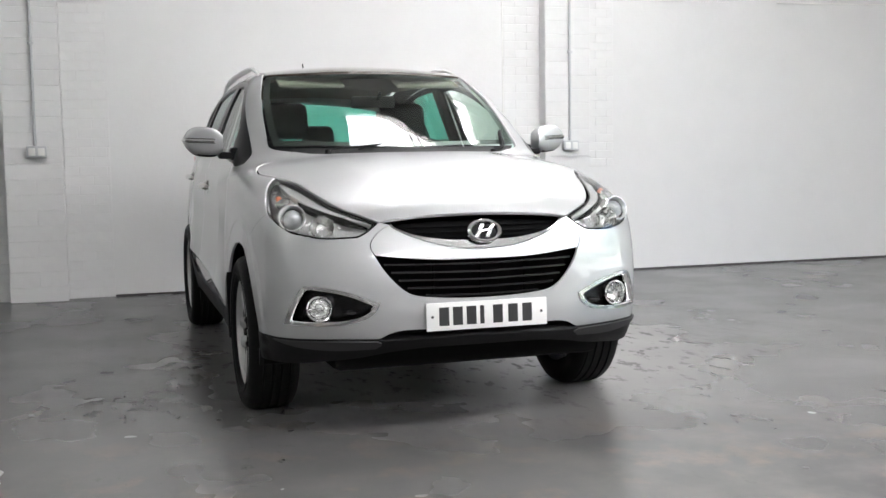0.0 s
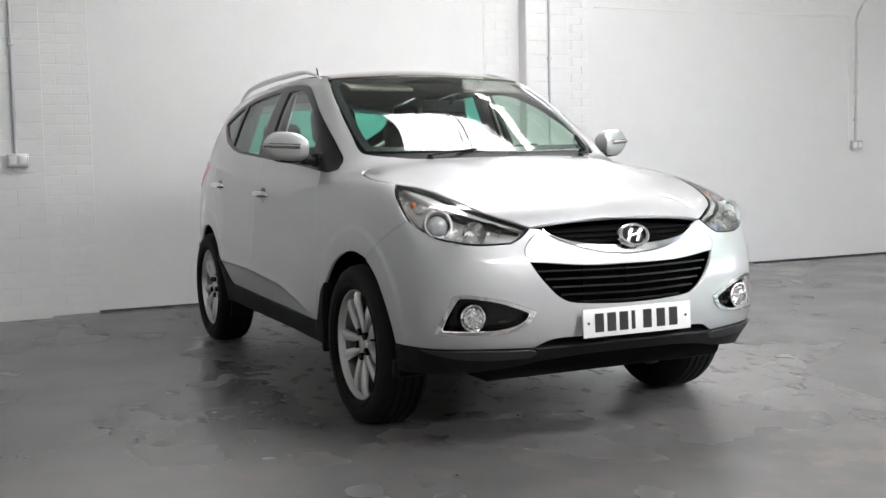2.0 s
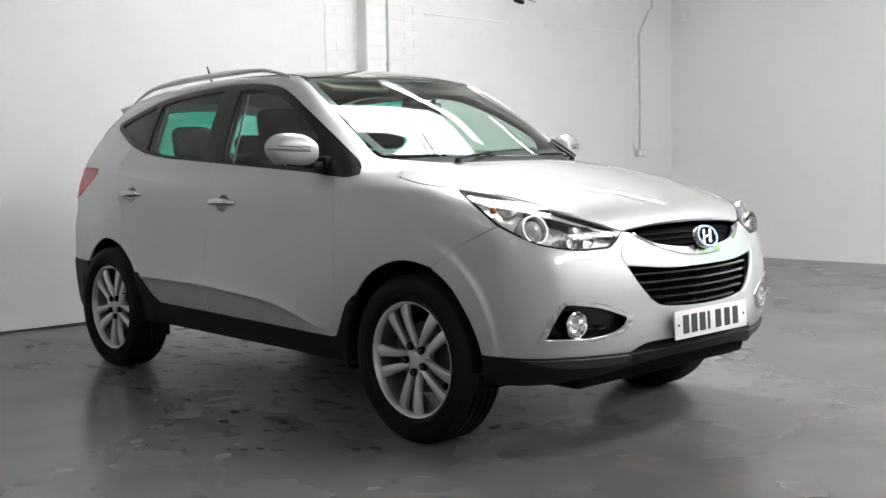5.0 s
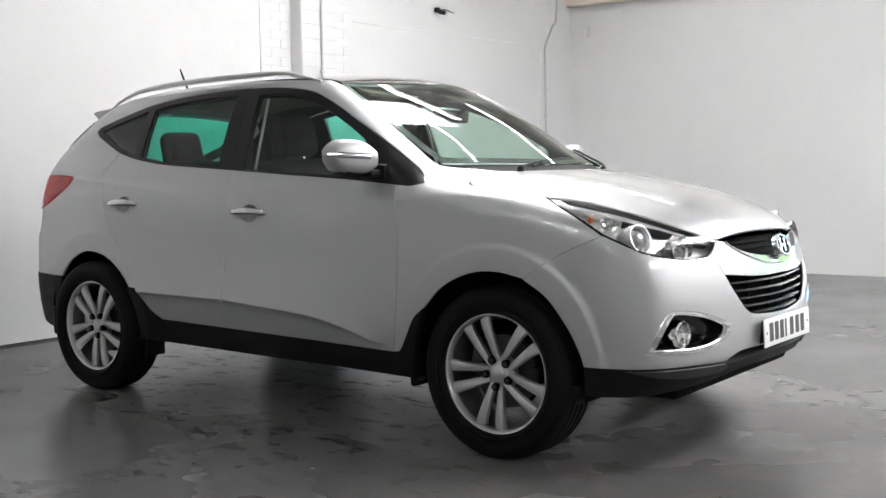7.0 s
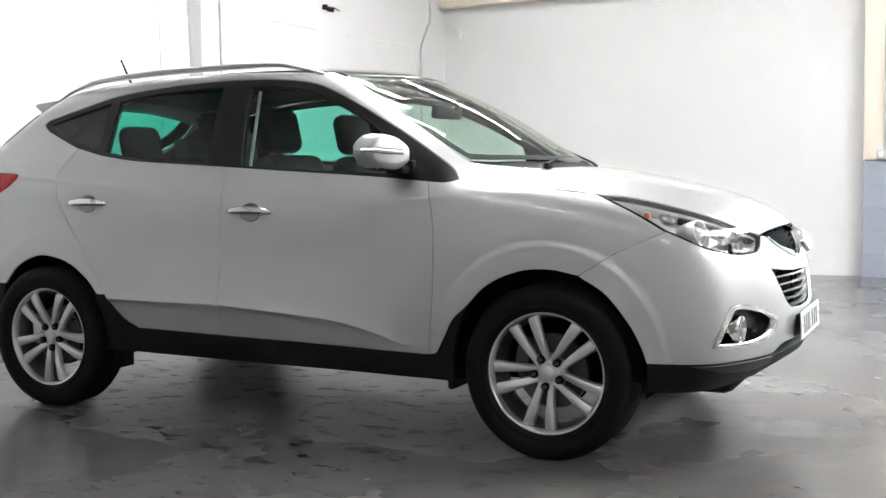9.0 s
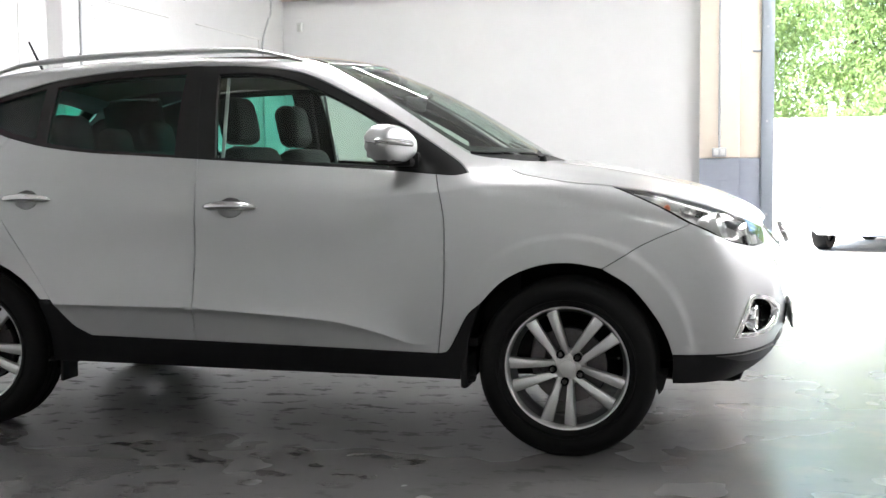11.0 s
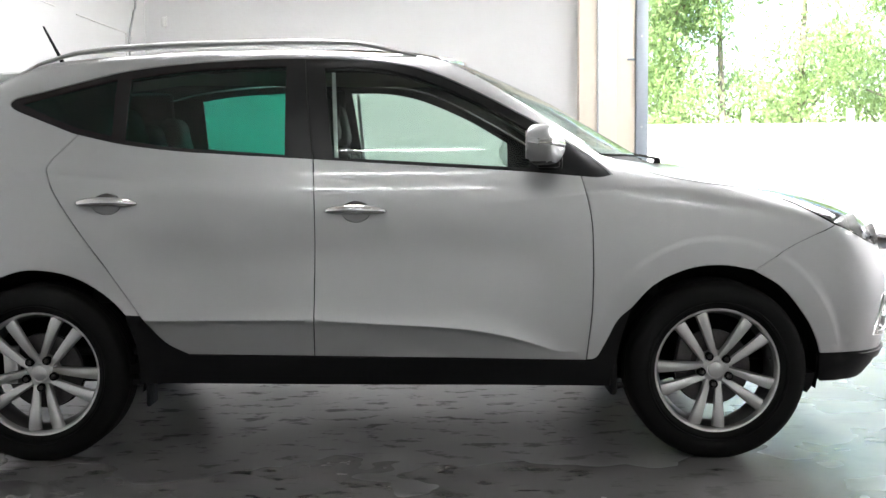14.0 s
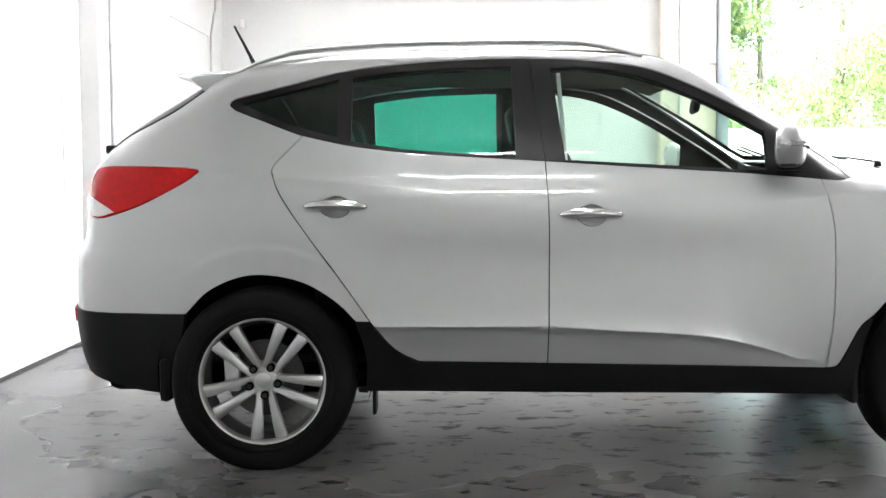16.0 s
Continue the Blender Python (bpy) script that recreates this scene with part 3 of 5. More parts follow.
def leaf_cloud(bm, rng, centre, radius, count, size):
    """Loose leaves about a centre: small bent quads."""
    for _ in range(count):
        v = Vector(rng.normal(0, 0.5, 3))
        p = Vector(centre) + Vector((v.x * radius, v.y * radius, v.z * radius * 0.8))
        turn = Euler(rng.uniform(0, 6.3, 3)).to_matrix()
        s = size * rng.uniform(0.6, 1.3)
        a, b, c, d = (bm.verts.new(p + turn @ Vector(q) * s) for q in ((-1, 0, 0), (0, -0.45, 0.15), (1, 0, 0), (0, 0.45, 0.15)))
        bm.faces.new((a, b, c))
        bm.faces.new((a, c, d))


def tree(at, height, seed):
    rng = np.random.default_rng(seed)
    thing = group_of("tree", "sunlit leafy green tree behind the yard wall", "tree", pose(*at), group="trees behind the wall")
    limbs = []
    top = Vector((rng.uniform(-0.3, 0.3), rng.uniform(-0.3, 0.3), height * 0.75))
    trunk = tube([(0, 0, 0), top * 0.35, top * 0.7, top], 0.10, 8, taper=[1.2, 0.9, 0.6, 0.25])
    for _ in range(9):
        start = top * rng.uniform(0.25, 0.95)
        way = Vector((rng.uniform(-1, 1), rng.uniform(-1, 1), rng.uniform(0.1, 0.7))).normalized() * height * rng.uniform(0.2, 0.4)
        limb = tube([start, start + way * 0.5, start + way + Vector((0, 0, 0.15))], 0.04, 6, taper=[1, 0.6, 0.2])
        data = bpy.data.meshes.new("limb")
        limb.to_mesh(data)
        trunk.from_mesh(data)
        limb.free()
        limbs.append(start + way)
        limbs.append(start + way * 0.6)
    part("trunk", trunk, BARK, thing)
    bm = bmesh.new()
    for p in limbs + [top, top * 0.9]:
        for _ in range(4):
            q = p + Vector(rng.normal(0, 0.45, 3))
            leaf_cloud(bm, rng, q, rng.uniform(0.35, 0.7), 190, 0.058)
    data = bpy.data.meshes.new("crown")
    bm.to_mesh(data)
    bm.free()
    data.materials.append(LEAF)
    linked("crown", data, thing)
    return thing


first = [tree((3.0, 19.0, YARD_Z), 7.0, 11), tree((6.5, 19.6, YARD_Z), 8.2, 12), tree((10.2, 19.0, YARD_Z), 7.4, 13)]
for k, (x, y, turn, grow) in enumerate(((4.8, 20.6, 80, 1.1), (8.4, 20.9, 200, 1.15), (12.4, 20.2, 40, 1.1), (14.8, 19.4, 120, 1.0), (17.5, 20.5, 260, 1.15), (1.0, 20.6, 310, 1.1), (-1.5, 19.6, 150, 1.0), (20.5, 20.0, 90, 1.1))):
    other = copy_thing(first[k % 3], pose(x, y, YARD_Z, 0, 0, turn))
    other.scale = (grow, grow, grow)
bm = bmesh.new()
rng = np.random.default_rng(5)
for _ in range(250):
    deep = rng.uniform(0, 1)
    leaf_cloud(bm, rng, (rng.uniform(-3, 24), 16.9 + 5 * deep, rng.uniform(0.3, 2.6 + 4.4 * deep)), 0.75, 130, 0.062)
data = bpy.data.meshes.new("hedge")
bm.to_mesh(data)
bm.free()
data.materials.append(LEAF)
tagged(linked("hedge", data), "rough green bushes behind the yard wall", "bush", kind="stuff")

# ---- the car's body as one smooth skin: x ahead, y to its left, z up, origin on the floor between the axles ----
def spline(xs, ys):
    """A smooth curve through the given knots (monotone between them)."""
    xs, ys = np.array(xs, float), np.array(ys, float)
    h, d = np.diff(xs), np.diff(ys) / np.diff(xs)
    m = np.zeros(len(xs))
    m[0], m[-1] = d[0], d[-1]
    both = d[:-1] * d[1:] > 0
    w1, w2 = 2 * h[1:] + h[:-1], h[1:] + 2 * h[:-1]
    with np.errstate(all="ignore"):
        m[1:-1] = np.where(both, (w1 + w2) / (w1 / d[:-1] + w2 / d[1:]), 0)

    def value(x):
        x = np.asarray(x, float)
        i = np.clip(np.searchsorted(xs, x) - 1, 0, len(h) - 1)
        t = (x - xs[i]) / h[i]
        inside = ((1 + 2 * t) * (1 - t) ** 2 * ys[i] + t * (1 - t) ** 2 * h[i] * m[i]
                  + t * t * (3 - 2 * t) * ys[i + 1] + t * t * (t - 1) * h[i] * m[i + 1])
        return np.where(t < 0, ys[0] + (x - xs[0]) * m[0], np.where(t > 1, ys[-1] + (x - xs[-1]) * m[-1], inside))
    return value


def smax(a, b, k):
    h = np.clip(k - np.abs(a - b), 0, None) / k
    return np.maximum(a, b) + h * h * k / 4


TOP_KNOTS = spline([-2.3, -1.9, -1.7, -1.45, -1.1, -0.7, -0.3, 0.05, 0.28, 0.5, 0.75, 1.0, 1.14, 1.2, 1.35, 1.6, 1.8, 1.98, 2.1, 2.2],
             [1.46, 1.535, 1.57, 1.602, 1.638, 1.660, 1.664, 1.656, 1.631, 1.557, 1.429, 1.278, 1.190, 1.17, 1.148, 1.102, 1.052, 0.988, 0.925, 0.85])


def TOP(x):
    """The height of the car's middle line, eased over a hand's width."""
    return (TOP_KNOTS(x - 0.05) + TOP_KNOTS(x - 0.025) + 2 * TOP_KNOTS(x) + TOP_KNOTS(x + 0.025) + TOP_KNOTS(x + 0.05)) / 6


BEND = spline([-2.0, -0.6, 0.1, 0.4, 0.9, 1.3, 1.9, 2.2], [0.0, 0.0, 0.10, 0.30, 0.40, 0.22, 0.16, 0.16])
CROWN = spline([-2.0, -1.0, 0.0, 0.5, 1.0, 1.3, 2.0], [0.13, 0.12, 0.12, 0.11, 0.10, 0.10, 0.12])
SECTION = spline([0.2, 0.34, 0.42, 0.55, 0.75, 0.95, 1.04, 1.12, 1.2, 1.42, 1.57, 1.75],
                 [0.83, 0.868, 0.874, 0.88, 0.876, 0.861, 0.845, 0.815, 0.793, 0.708, 0.628, 0.51])
PLAN = spline([-2.3, -1.9, -1.5, -0.9, 0.0, 0.9, 1.4, 1.8, 2.2], [-0.19, -0.095, -0.03, 0.0, 0.004, 0.002, -0.008, -0.035, -0.11])
NOSE = spline([0.18, 0.28, 0.36, 0.44, 0.54, 0.62, 0.70, 0.80, 0.88, 0.95, 1.05], [1.96, 2.08, 2.148, 2.184, 2.193, 2.193, 2.185, 2.157, 2.13, 2.10, 2.01])
TAIL = spline([0.18, 0.3, 0.45, 0.6, 0.8, 0.88, 1.0, 1.1, 1.18, 1.25, 1.48, 1.6], [2.08, 2.14, 2.19, 2.205, 2.2, 2.165, 2.15, 2.14, 2.10, 2.03, 1.67, 1.48])


def bump(v, width):
    return np.exp(-(v / width) ** 2)


def crease(x):
    """The height of the crease along the foot of the doors."""
    return 0.555 - 0.03 * np.clip((x + 0.24) / 0.5, 0, 1) - 0.10 * np.clip((x - 0.2) / 0.5, 0, 1) ** 2


def shoulder_rear(x):
    """The height of the shoulder line from the tail lamp, which fades out in the rear door."""
    return 1.075 + 0.065 * np.clip((-0.69 - x) / 0.81, 0, 1)


def shoulder_front(x):
    """The height of the shoulder line from the headlamp, which fades out in the front door."""
    return 1.0 + 0.058 * np.clip((x - 0.43) / 0.6, 0, 1)


def skin(x, y, z):
    """Below 0 inside the car's body, above 0 outside."""
    a = np.abs(y)
    side = SECTION(z) + PLAN(x)
    for wheel in (-1.32, 1.32):
        r = np.hypot(x - wheel, z - 0.37)
        edge = np.clip((0.506 - r) / 0.032, 0, 1)
        side = side + (0.003 + 0.006 * np.clip((x - 1.42) / 0.14, 0, 1)) * edge * edge * (3 - 2 * edge) + 0.002 * bump(r - 0.50, 0.12)
    reach = np.clip((0.80 - x) / 0.30, 0, 1) * np.clip((x + 1.05) / 0.15, 0, 1)
    under = z - crease(x)
    high = 0.026 - 0.011 * np.clip((-0.2 - x) / 0.7, 0, 1)
    side = side + reach * np.where(under > 0, high * np.exp(-np.abs(under) / 0.06), high - 0.012 * (1 - np.exp(-np.abs(under) / 0.012)) - 0.14 * np.abs(under))
    rear = np.clip((-0.60 - x) / 0.40, 0, 1) * np.clip((x + 1.75) / 0.15, 0, 1)
    front = np.clip((x - 0.40) / 0.40, 0, 1) * np.clip((1.52 - x) / 0.12, 0, 1)
    for fade, line in ((rear, shoulder_rear(x)), (front, shoulder_front(x))):
        side = side + 0.009 * fade * np.exp(-(np.sqrt((z - line) ** 2 + 0.000016) - 0.004) / 0.032)
    side = side - 0.010 * bump(z - 0.80, 0.10) * reach
    f_side = a - side
    top = TOP(x + BEND(x) * a * a) - CROWN(x) * a * a
    top = top + 0.006 * bump(a - (0.34 + 0.14 * np.clip(1.9 - x, 0, 1)), 0.09) * np.clip((x - 1.15) / 0.2, 0, 1) * np.clip((2.0 - x) / 0.3, 0, 1)
    f_top = (z - top) * np.where(x > 1.1, 0.97, 0.86)
    f_nose = (x - NOSE(z) + 0.30 * a ** 2 + 0.25 * a ** 8) * 0.9
    f_tail = (-x - TAIL(z) + 0.24 * a ** 2 + 0.36 * a ** 6) * np.where(z > 1.2, 0.7, 0.9)
    k = 0.07 + 0.02 * np.clip((x - 1.0) / 0.3, 0, 1)
    return smax(smax(f_side, f_top, k), smax(f_nose, f_tail, 0.02), np.where(x > 0, 0.08, 0.07))


def solve_along(at, low, high):
    """Where the skin is met, between low (inside) and high (outside)."""
    for _ in range(42):
        mid = (low + high) / 2
        inside = skin(*at(mid)) < 0
        low, high = np.where(inside, mid, low), np.where(inside, high, mid)
    return at((low + high) / 2)


SPAN = 1.05


def round_chart(s, z):
    """The skin of the right side: s is x between the axles, then turns round the nose (to s = 2.25) or the tail (to -2.25)."""
    s, z = np.asarray(s, float), np.asarray(z, float)
    turn = np.clip((np.abs(s) - SPAN) / 1.2, 0, 1) * (math.pi / 2)
    x0, dx, dy = np.clip(s, -SPAN, SPAN), np.sin(turn) * np.sign(s), -np.cos(turn)
    return solve_along(lambda r: (x0 + r * dx, r * dy, z + 0 * r), np.zeros_like(s), np.full_like(s, 1.6))


def round_coords(x, y):
    """s of a place on the right side."""
    x, y = np.asarray(x, float), np.asarray(y, float)
    turn = np.arctan2(np.abs(x) - SPAN, np.maximum(-y, 1e-6))
    return np.where(np.abs(x) <= SPAN, x, np.sign(x) * (SPAN + 1.2 * turn / (math.pi / 2)))


def top_chart(x, y):
    """The skin seen from above."""
    x, y = np.asarray(x, float), np.asarray(y, float)
    return solve_along(lambda r: (x + 0 * r, y + 0 * r, r), np.full_like(x, 0.5), np.full_like(x, 2.0))


def skin_normals(p):
    e = 0.002
    n = np.stack([skin(*(p[i] + e * (i == j) for i in range(3))) - skin(*(p[i] - e * (i == j) for i in range(3))) for j in range(3)], -1)
    return n / np.linalg.norm(n, axis=-1, keepdims=True)


# ---- the car ----
def S(x, y=-0.895):
    return float(round_coords(x, y))


def ring(points, y=-0.895):
    """Side-view places (x, z) as places of the round chart."""
    return [(S(x, y), z) for x, z in points]


def from_top(points):
    """Plan places (x, y) as places of the round chart."""
    p = np.array(points, float)
    z = top_chart(p[:, 0], p[:, 1])[2]
    return list(zip(round_coords(p[:, 0], p[:, 1]).tolist(), z.tolist()))


def to_top(points):
    """Places of the round chart as plan places."""
    p = np.array(points, float)
    x, y, _ = round_chart(p[:, 0], p[:, 1])
    return list(zip(x.tolist(), y.tolist()))


def flip(points):
    return [(x, -y) for x, y in reversed(points)]


car = group_of("car", "silver compact SUV with dark rear glass and alloy wheels", "car")

DOOR_FRONT = [(0.815, 0.39), (0.838, 0.60), (0.842, 0.82), (0.835, 0.95), (0.80, 1.105)]
BELT_FRONT = [(0.80, 1.105), (0.53, 1.128), (0.10, 1.155), (-0.243, 1.178)]
BELT_REAR = [(-0.243, 1.178), (-0.56, 1.198), (-0.77, 1.212), (-0.99, 1.24), (-1.17, 1.28)]
DOOR_SPLIT = [(-0.243, 1.178), (-0.233, 0.90), (-0.24, 0.412)]
DOOR_REAR = [(-1.17, 1.28), (-1.262, 1.17), (-1.262, 1.12), (-1.225, 1.04), (-1.09, 0.83), (-0.91, 0.575)]
DOOR_HEEL = [(-0.91, 0.575), (-0.82, 0.47), (-0.73, 0.42)]
WINDOW_TOP = [(0.925, 1.11), (0.86, 1.17), (0.66, 1.30), (0.44, 1.42), (0.25, 1.51), (0.11, 1.553), (-0.11, 1.58), (-0.34, 1.588), (-0.56, 1.581), (-0.79, 1.565), (-1.01, 1.535), (-1.25, 1.480), (-1.42, 1.436)]
WINDOW_TIP = [(-1.42, 1.436), (-1.452, 1.424), (-1.462, 1.405), (-1.44, 1.384)]
WINDOW_HEEL = [(-1.44, 1.384), (-1.40, 1.366), (-1.21, 1.292), (-1.17, 1.28)]
ARCH_REAR = ring([(-0.965, 0.575), (-1.03, 0.64), (-1.15, 0.715), (-1.28, 0.747), (-1.41, 0.744), (-1.55, 0.69), (-1.655, 0.60)])
ARCH_FRONT = ring([(1.475, 0.735), (1.35, 0.755), (1.22, 0.744), (1.09, 0.69), (0.985, 0.59)])
ARCH_NOSE = ring([(1.475, 0.735), (1.585, 0.668), (1.68, 0.56), (1.735, 0.47), (1.76, 0.41)])
BUMPER_SEAM = [(1.612, 0.907), (1.50, 0.83), (S(1.475), 0.735)]
LAMP_TOP = [(1.46, 1.052), (1.595, 1.03), (1.715, 0.99), (1.825, 0.937), (1.91, 0.897), (1.955, 0.874)]
LAMP_FRONT = [(1.955, 0.874), (1.925, 0.835), (1.90, 0.815)]
LAMP_LOW = [(1.90, 0.815), (1.81, 0.812), (1.725, 0.832), (1.68, 0.857), (1.612, 0.907)]
LAMP_BACK = [(1.612, 0.907), (1.55, 0.975), (1.46, 1.052)]
BONNET_LEAD = [(1.955, 0.874), (1.985, 0.882), (2.035, 0.89), (2.14, 0.899), (2.25, 0.902)]
BONNET_EDGE = [*from_top([(1.01, -0.56)]), (1.11, 1.11), (1.19, 1.09), (1.33, 1.065), (1.46, 1.052)]
SCREEN_EDGE = [(0.20, -0.555), (0.30, -0.583), (0.47, -0.618), (0.62, -0.636), (0.78, -0.648), (0.89, -0.652), (0.95, -0.615), (1.01, -0.56)]
ROOF_EDGE = [(-1.50, -0.53), (-1.0, -0.545), (-0.4, -0.55), (0.20, -0.555)]
SILL_TOP = [(-0.73, 0.42), (-0.24, 0.412), (0.4, 0.40), (0.815, 0.39)]
REAR_GLASS = [(-2.25, 1.225), (-1.98, 1.225), (-1.84, 1.24), (-1.66, 1.36), (-1.585, 1.46)]

SIDE_SKIN = outline(DOOR_FRONT, [DOOR_FRONT[-1], (0.87, 1.10), (0.925, 1.11)], WINDOW_TOP, WINDOW_TIP, WINDOW_HEEL, DOOR_REAR, [DOOR_REAR[-1], ARCH_REAR[0]], ARCH_REAR,
                    [ARCH_REAR[-1], (-1.76, 0.60), (-2.25, 0.60)], [(-2.25, 0.60), (-2.25, 1.225)], REAR_GLASS, [REAR_GLASS[-1], *from_top(ROOF_EDGE[:1])],
                    from_top(ROOF_EDGE), from_top(SCREEN_EDGE), BONNET_EDGE, LAMP_BACK[::-1], BUMPER_SEAM, ARCH_FRONT,
                    [ARCH_FRONT[-1], (0.935, 0.545), (0.89, 0.46), (0.855, 0.402), (0.815, 0.39)])
TAIL_LAMP = outline([(-1.50, 1.142), (-1.52, 1.155), (-1.66, 1.165), (-1.79, 1.16), (-1.895, 1.11)], [(-1.895, 1.11), (-1.90, 1.0)], [(-1.90, 1.0), (-1.76, 0.965), (-1.66, 1.0), (-1.55, 1.09), (-1.50, 1.142)])
FRONT_DOOR = outline(DOOR_FRONT, BELT_FRONT, DOOR_SPLIT, [(-0.24, 0.412), (0.4, 0.40), (0.815, 0.39)])
REAR_DOOR = outline(BELT_REAR, DOOR_REAR, DOOR_HEEL, SILL_TOP[:2], DOOR_SPLIT[::-1])
split = [(-0.243, 1.178), (-0.272, 1.40), (-0.29, 1.586)]
FRONT_FRAME = outline(BELT_FRONT[::-1], [BELT_FRONT[0], (0.87, 1.10), (0.925, 1.11)], [p for p in WINDOW_TOP if p[0] > -0.2] + [split[-1]], split[::-1])
REAR_FRAME = outline(BELT_REAR, WINDOW_HEEL[::-1], WINDOW_TIP[::-1], [p for p in WINDOW_TOP if p[0] < -0.3][::-1] + [split[-1]], split[::-1])
FRONT_GLASS = outline([(0.60, 1.138), (0.10, 1.168), (-0.165, 1.183)], [(-0.165, 1.183), (-0.21, 1.545)], [(-0.21, 1.545), (-0.05, 1.545), (0.10, 1.52), (0.25, 1.468), (0.44, 1.378), (0.60, 1.288)], [(0.60, 1.288), (0.60, 1.138)])
REAR_DOOR_GLASS = outline([(-0.355, 1.196), (-0.56, 1.211), (-0.77, 1.226), (-0.985, 1.258)], [(-0.985, 1.258), (-0.985, 1.508)], [(-0.985, 1.508), (-0.79, 1.535), (-0.56, 1.55), (-0.365, 1.555)], [(-0.365, 1.555), (-0.355, 1.196)])
QUARTER_GLASS = outline([(-1.04, 1.275), (-1.21, 1.318), (-1.40, 1.398)], [(-1.40, 1.398), (-1.41, 1.41), (-1.25, 1.455), (-1.04, 1.503)], [(-1.04, 1.503), (-1.04, 1.275)])
CLADDING = outline([ARCH_REAR[0], DOOR_HEEL[0]], DOOR_HEEL, SILL_TOP, [(0.815, 0.39), (0.855, 0.402), (0.89, 0.46), (0.935, 0.545), ARCH_FRONT[-1]], [ARCH_FRONT[-1], (0.955, 0.50), (0.94, 0.44), (0.93, 0.36), (0.935, 0.275)],
                   [(0.935, 0.275), (0.88, 0.29), (0.0, 0.297), (-0.88, 0.305), (-0.925, 0.30)], [(-0.925, 0.30), (-0.93, 0.45), ARCH_REAR[0]])
UPPER_LOW = [(1.985, 0.866), (2.003, 0.845), (2.063, 0.808), (2.156, 0.772), (2.25, 0.762)]
BLACK_LOW = [(1.989, 0.8665), (2.007, 0.8475), (2.068, 0.818), (2.158, 0.800), (2.25, 0.798)]
LOWER_GRILLE = [[(2.25, 0.722), (2.105, 0.724), (1.948, 0.745)], [(1.948, 0.745), (1.972, 0.69), (2.0, 0.64), (2.03, 0.60), (2.07, 0.578), (2.17, 0.567), (2.25, 0.565)]]
INTAKE_TOP = [(2.25, 0.447), (2.11, 0.445), (2.01, 0.44), (1.955, 0.408)]
FOG = outline([(1.702, 0.468), (1.728, 0.55), (1.752, 0.612)], [(1.752, 0.612), (1.765, 0.624), (1.80, 0.625), (1.88, 0.602), (1.962, 0.555)], [(1.962, 0.555), (1.945, 0.51), (1.90, 0.478), (1.82, 0.464), (1.702, 0.468)])
PANEL_SEAM = [UPPER_LOW[0], (1.958, 0.842), (1.938, 0.805), (1.936, 0.775), (1.948, 0.745)]
GRILLE_PANEL = outline(UPPER_LOW, [UPPER_LOW[-1], LOWER_GRILLE[0][0]], LOWER_GRILLE[0], PANEL_SEAM[::-1])
BUMPER = outline(BUMPER_SEAM[::-1], LAMP_LOW[::-1], LAMP_FRONT[::-1], [LAMP_FRONT[0], UPPER_LOW[0]], PANEL_SEAM, LOWER_GRILLE[1], [LOWER_GRILLE[1][-1], INTAKE_TOP[0]], INTAKE_TOP,
                 [INTAKE_TOP[-1], (1.78, 0.41), (1.70, 0.41), ARCH_NOSE[-1]], ARCH_NOSE[::-1])
VALANCE = outline([ARCH_NOSE[-1], (1.70, 0.41), (1.78, 0.41), INTAKE_TOP[-1]], [INTAKE_TOP[-1], (1.985, 0.402), (2.10, 0.408), (2.25, 0.412)], [(2.25, 0.412), (2.25, 0.372)],
                  [(2.25, 0.372), (2.10, 0.368), (1.98, 0.350), (1.90, 0.328), (1.80, 0.310), (1.72, 0.30), (S(1.77), 0.298)], [(S(1.77), 0.298), (S(1.765), 0.35), ARCH_NOSE[-1]])
GREY_INSERT = outline([(1.66, 0.404), (1.80, 0.404), (1.95, 0.402)], [(1.95, 0.402), (1.962, 0.39), (1.945, 0.372)], [(1.945, 0.372), (1.84, 0.366), (1.75, 0.376), (1.66, 0.404)])
REAR_SKIRT = outline([ARCH_REAR[-1], (-1.76, 0.60), (-2.25, 0.60)], [(-2.25, 0.60), (-2.25, 0.34)], [(-2.25, 0.34), (-1.82, 0.345), (-1.62, 0.30), (S(-1.73), 0.29)], [(S(-1.73), 0.29), (S(-1.70), 0.40), ARCH_REAR[-1]])
SHELL = outline([(-2.25, 0.45), (S(-1.77), 0.45)], ring([(-1.77, 0.45), (-1.70, 0.62), (-1.55, 0.75), (-1.32, 0.80), (-1.09, 0.75), (-0.94, 0.62), (-0.88, 0.40)]), [(-0.88, 0.40), (-0.88, 0.32), (0.87, 0.32)],
                [(0.87, 0.32), (0.87, 0.40)], ring([(0.87, 0.40), (0.94, 0.62), (1.09, 0.75), (1.32, 0.80)]), [(S(1.32), 0.80), (S(1.32), 1.0)], [(S(1.32), 1.0), (0.9, 1.08), (0.0, 1.12), (-1.1, 1.2)], [(-1.1, 1.2), (-1.6, 1.2), (-2.25, 1.18)], [(-2.25, 1.18), (-2.25, 0.45)])

def arc(wheel, r):
    a = np.radians(np.linspace(5, 175, 44))
    return np.array(ring([(wheel + r * math.cos(k), 0.37 + r * math.sin(k)) for k in a]))


HANDLES = [(-0.075, 0.978), (-1.04, 1.013)]


def cup_outline(x, z):
    """The eye-shaped hollow behind a door handle."""
    a = np.linspace(0, 2 * math.pi, 40, endpoint=False)
    return np.stack([x + 0.002 + 0.054 * np.cos(a), z - 0.006 + 0.040 * np.sin(a)], 1)


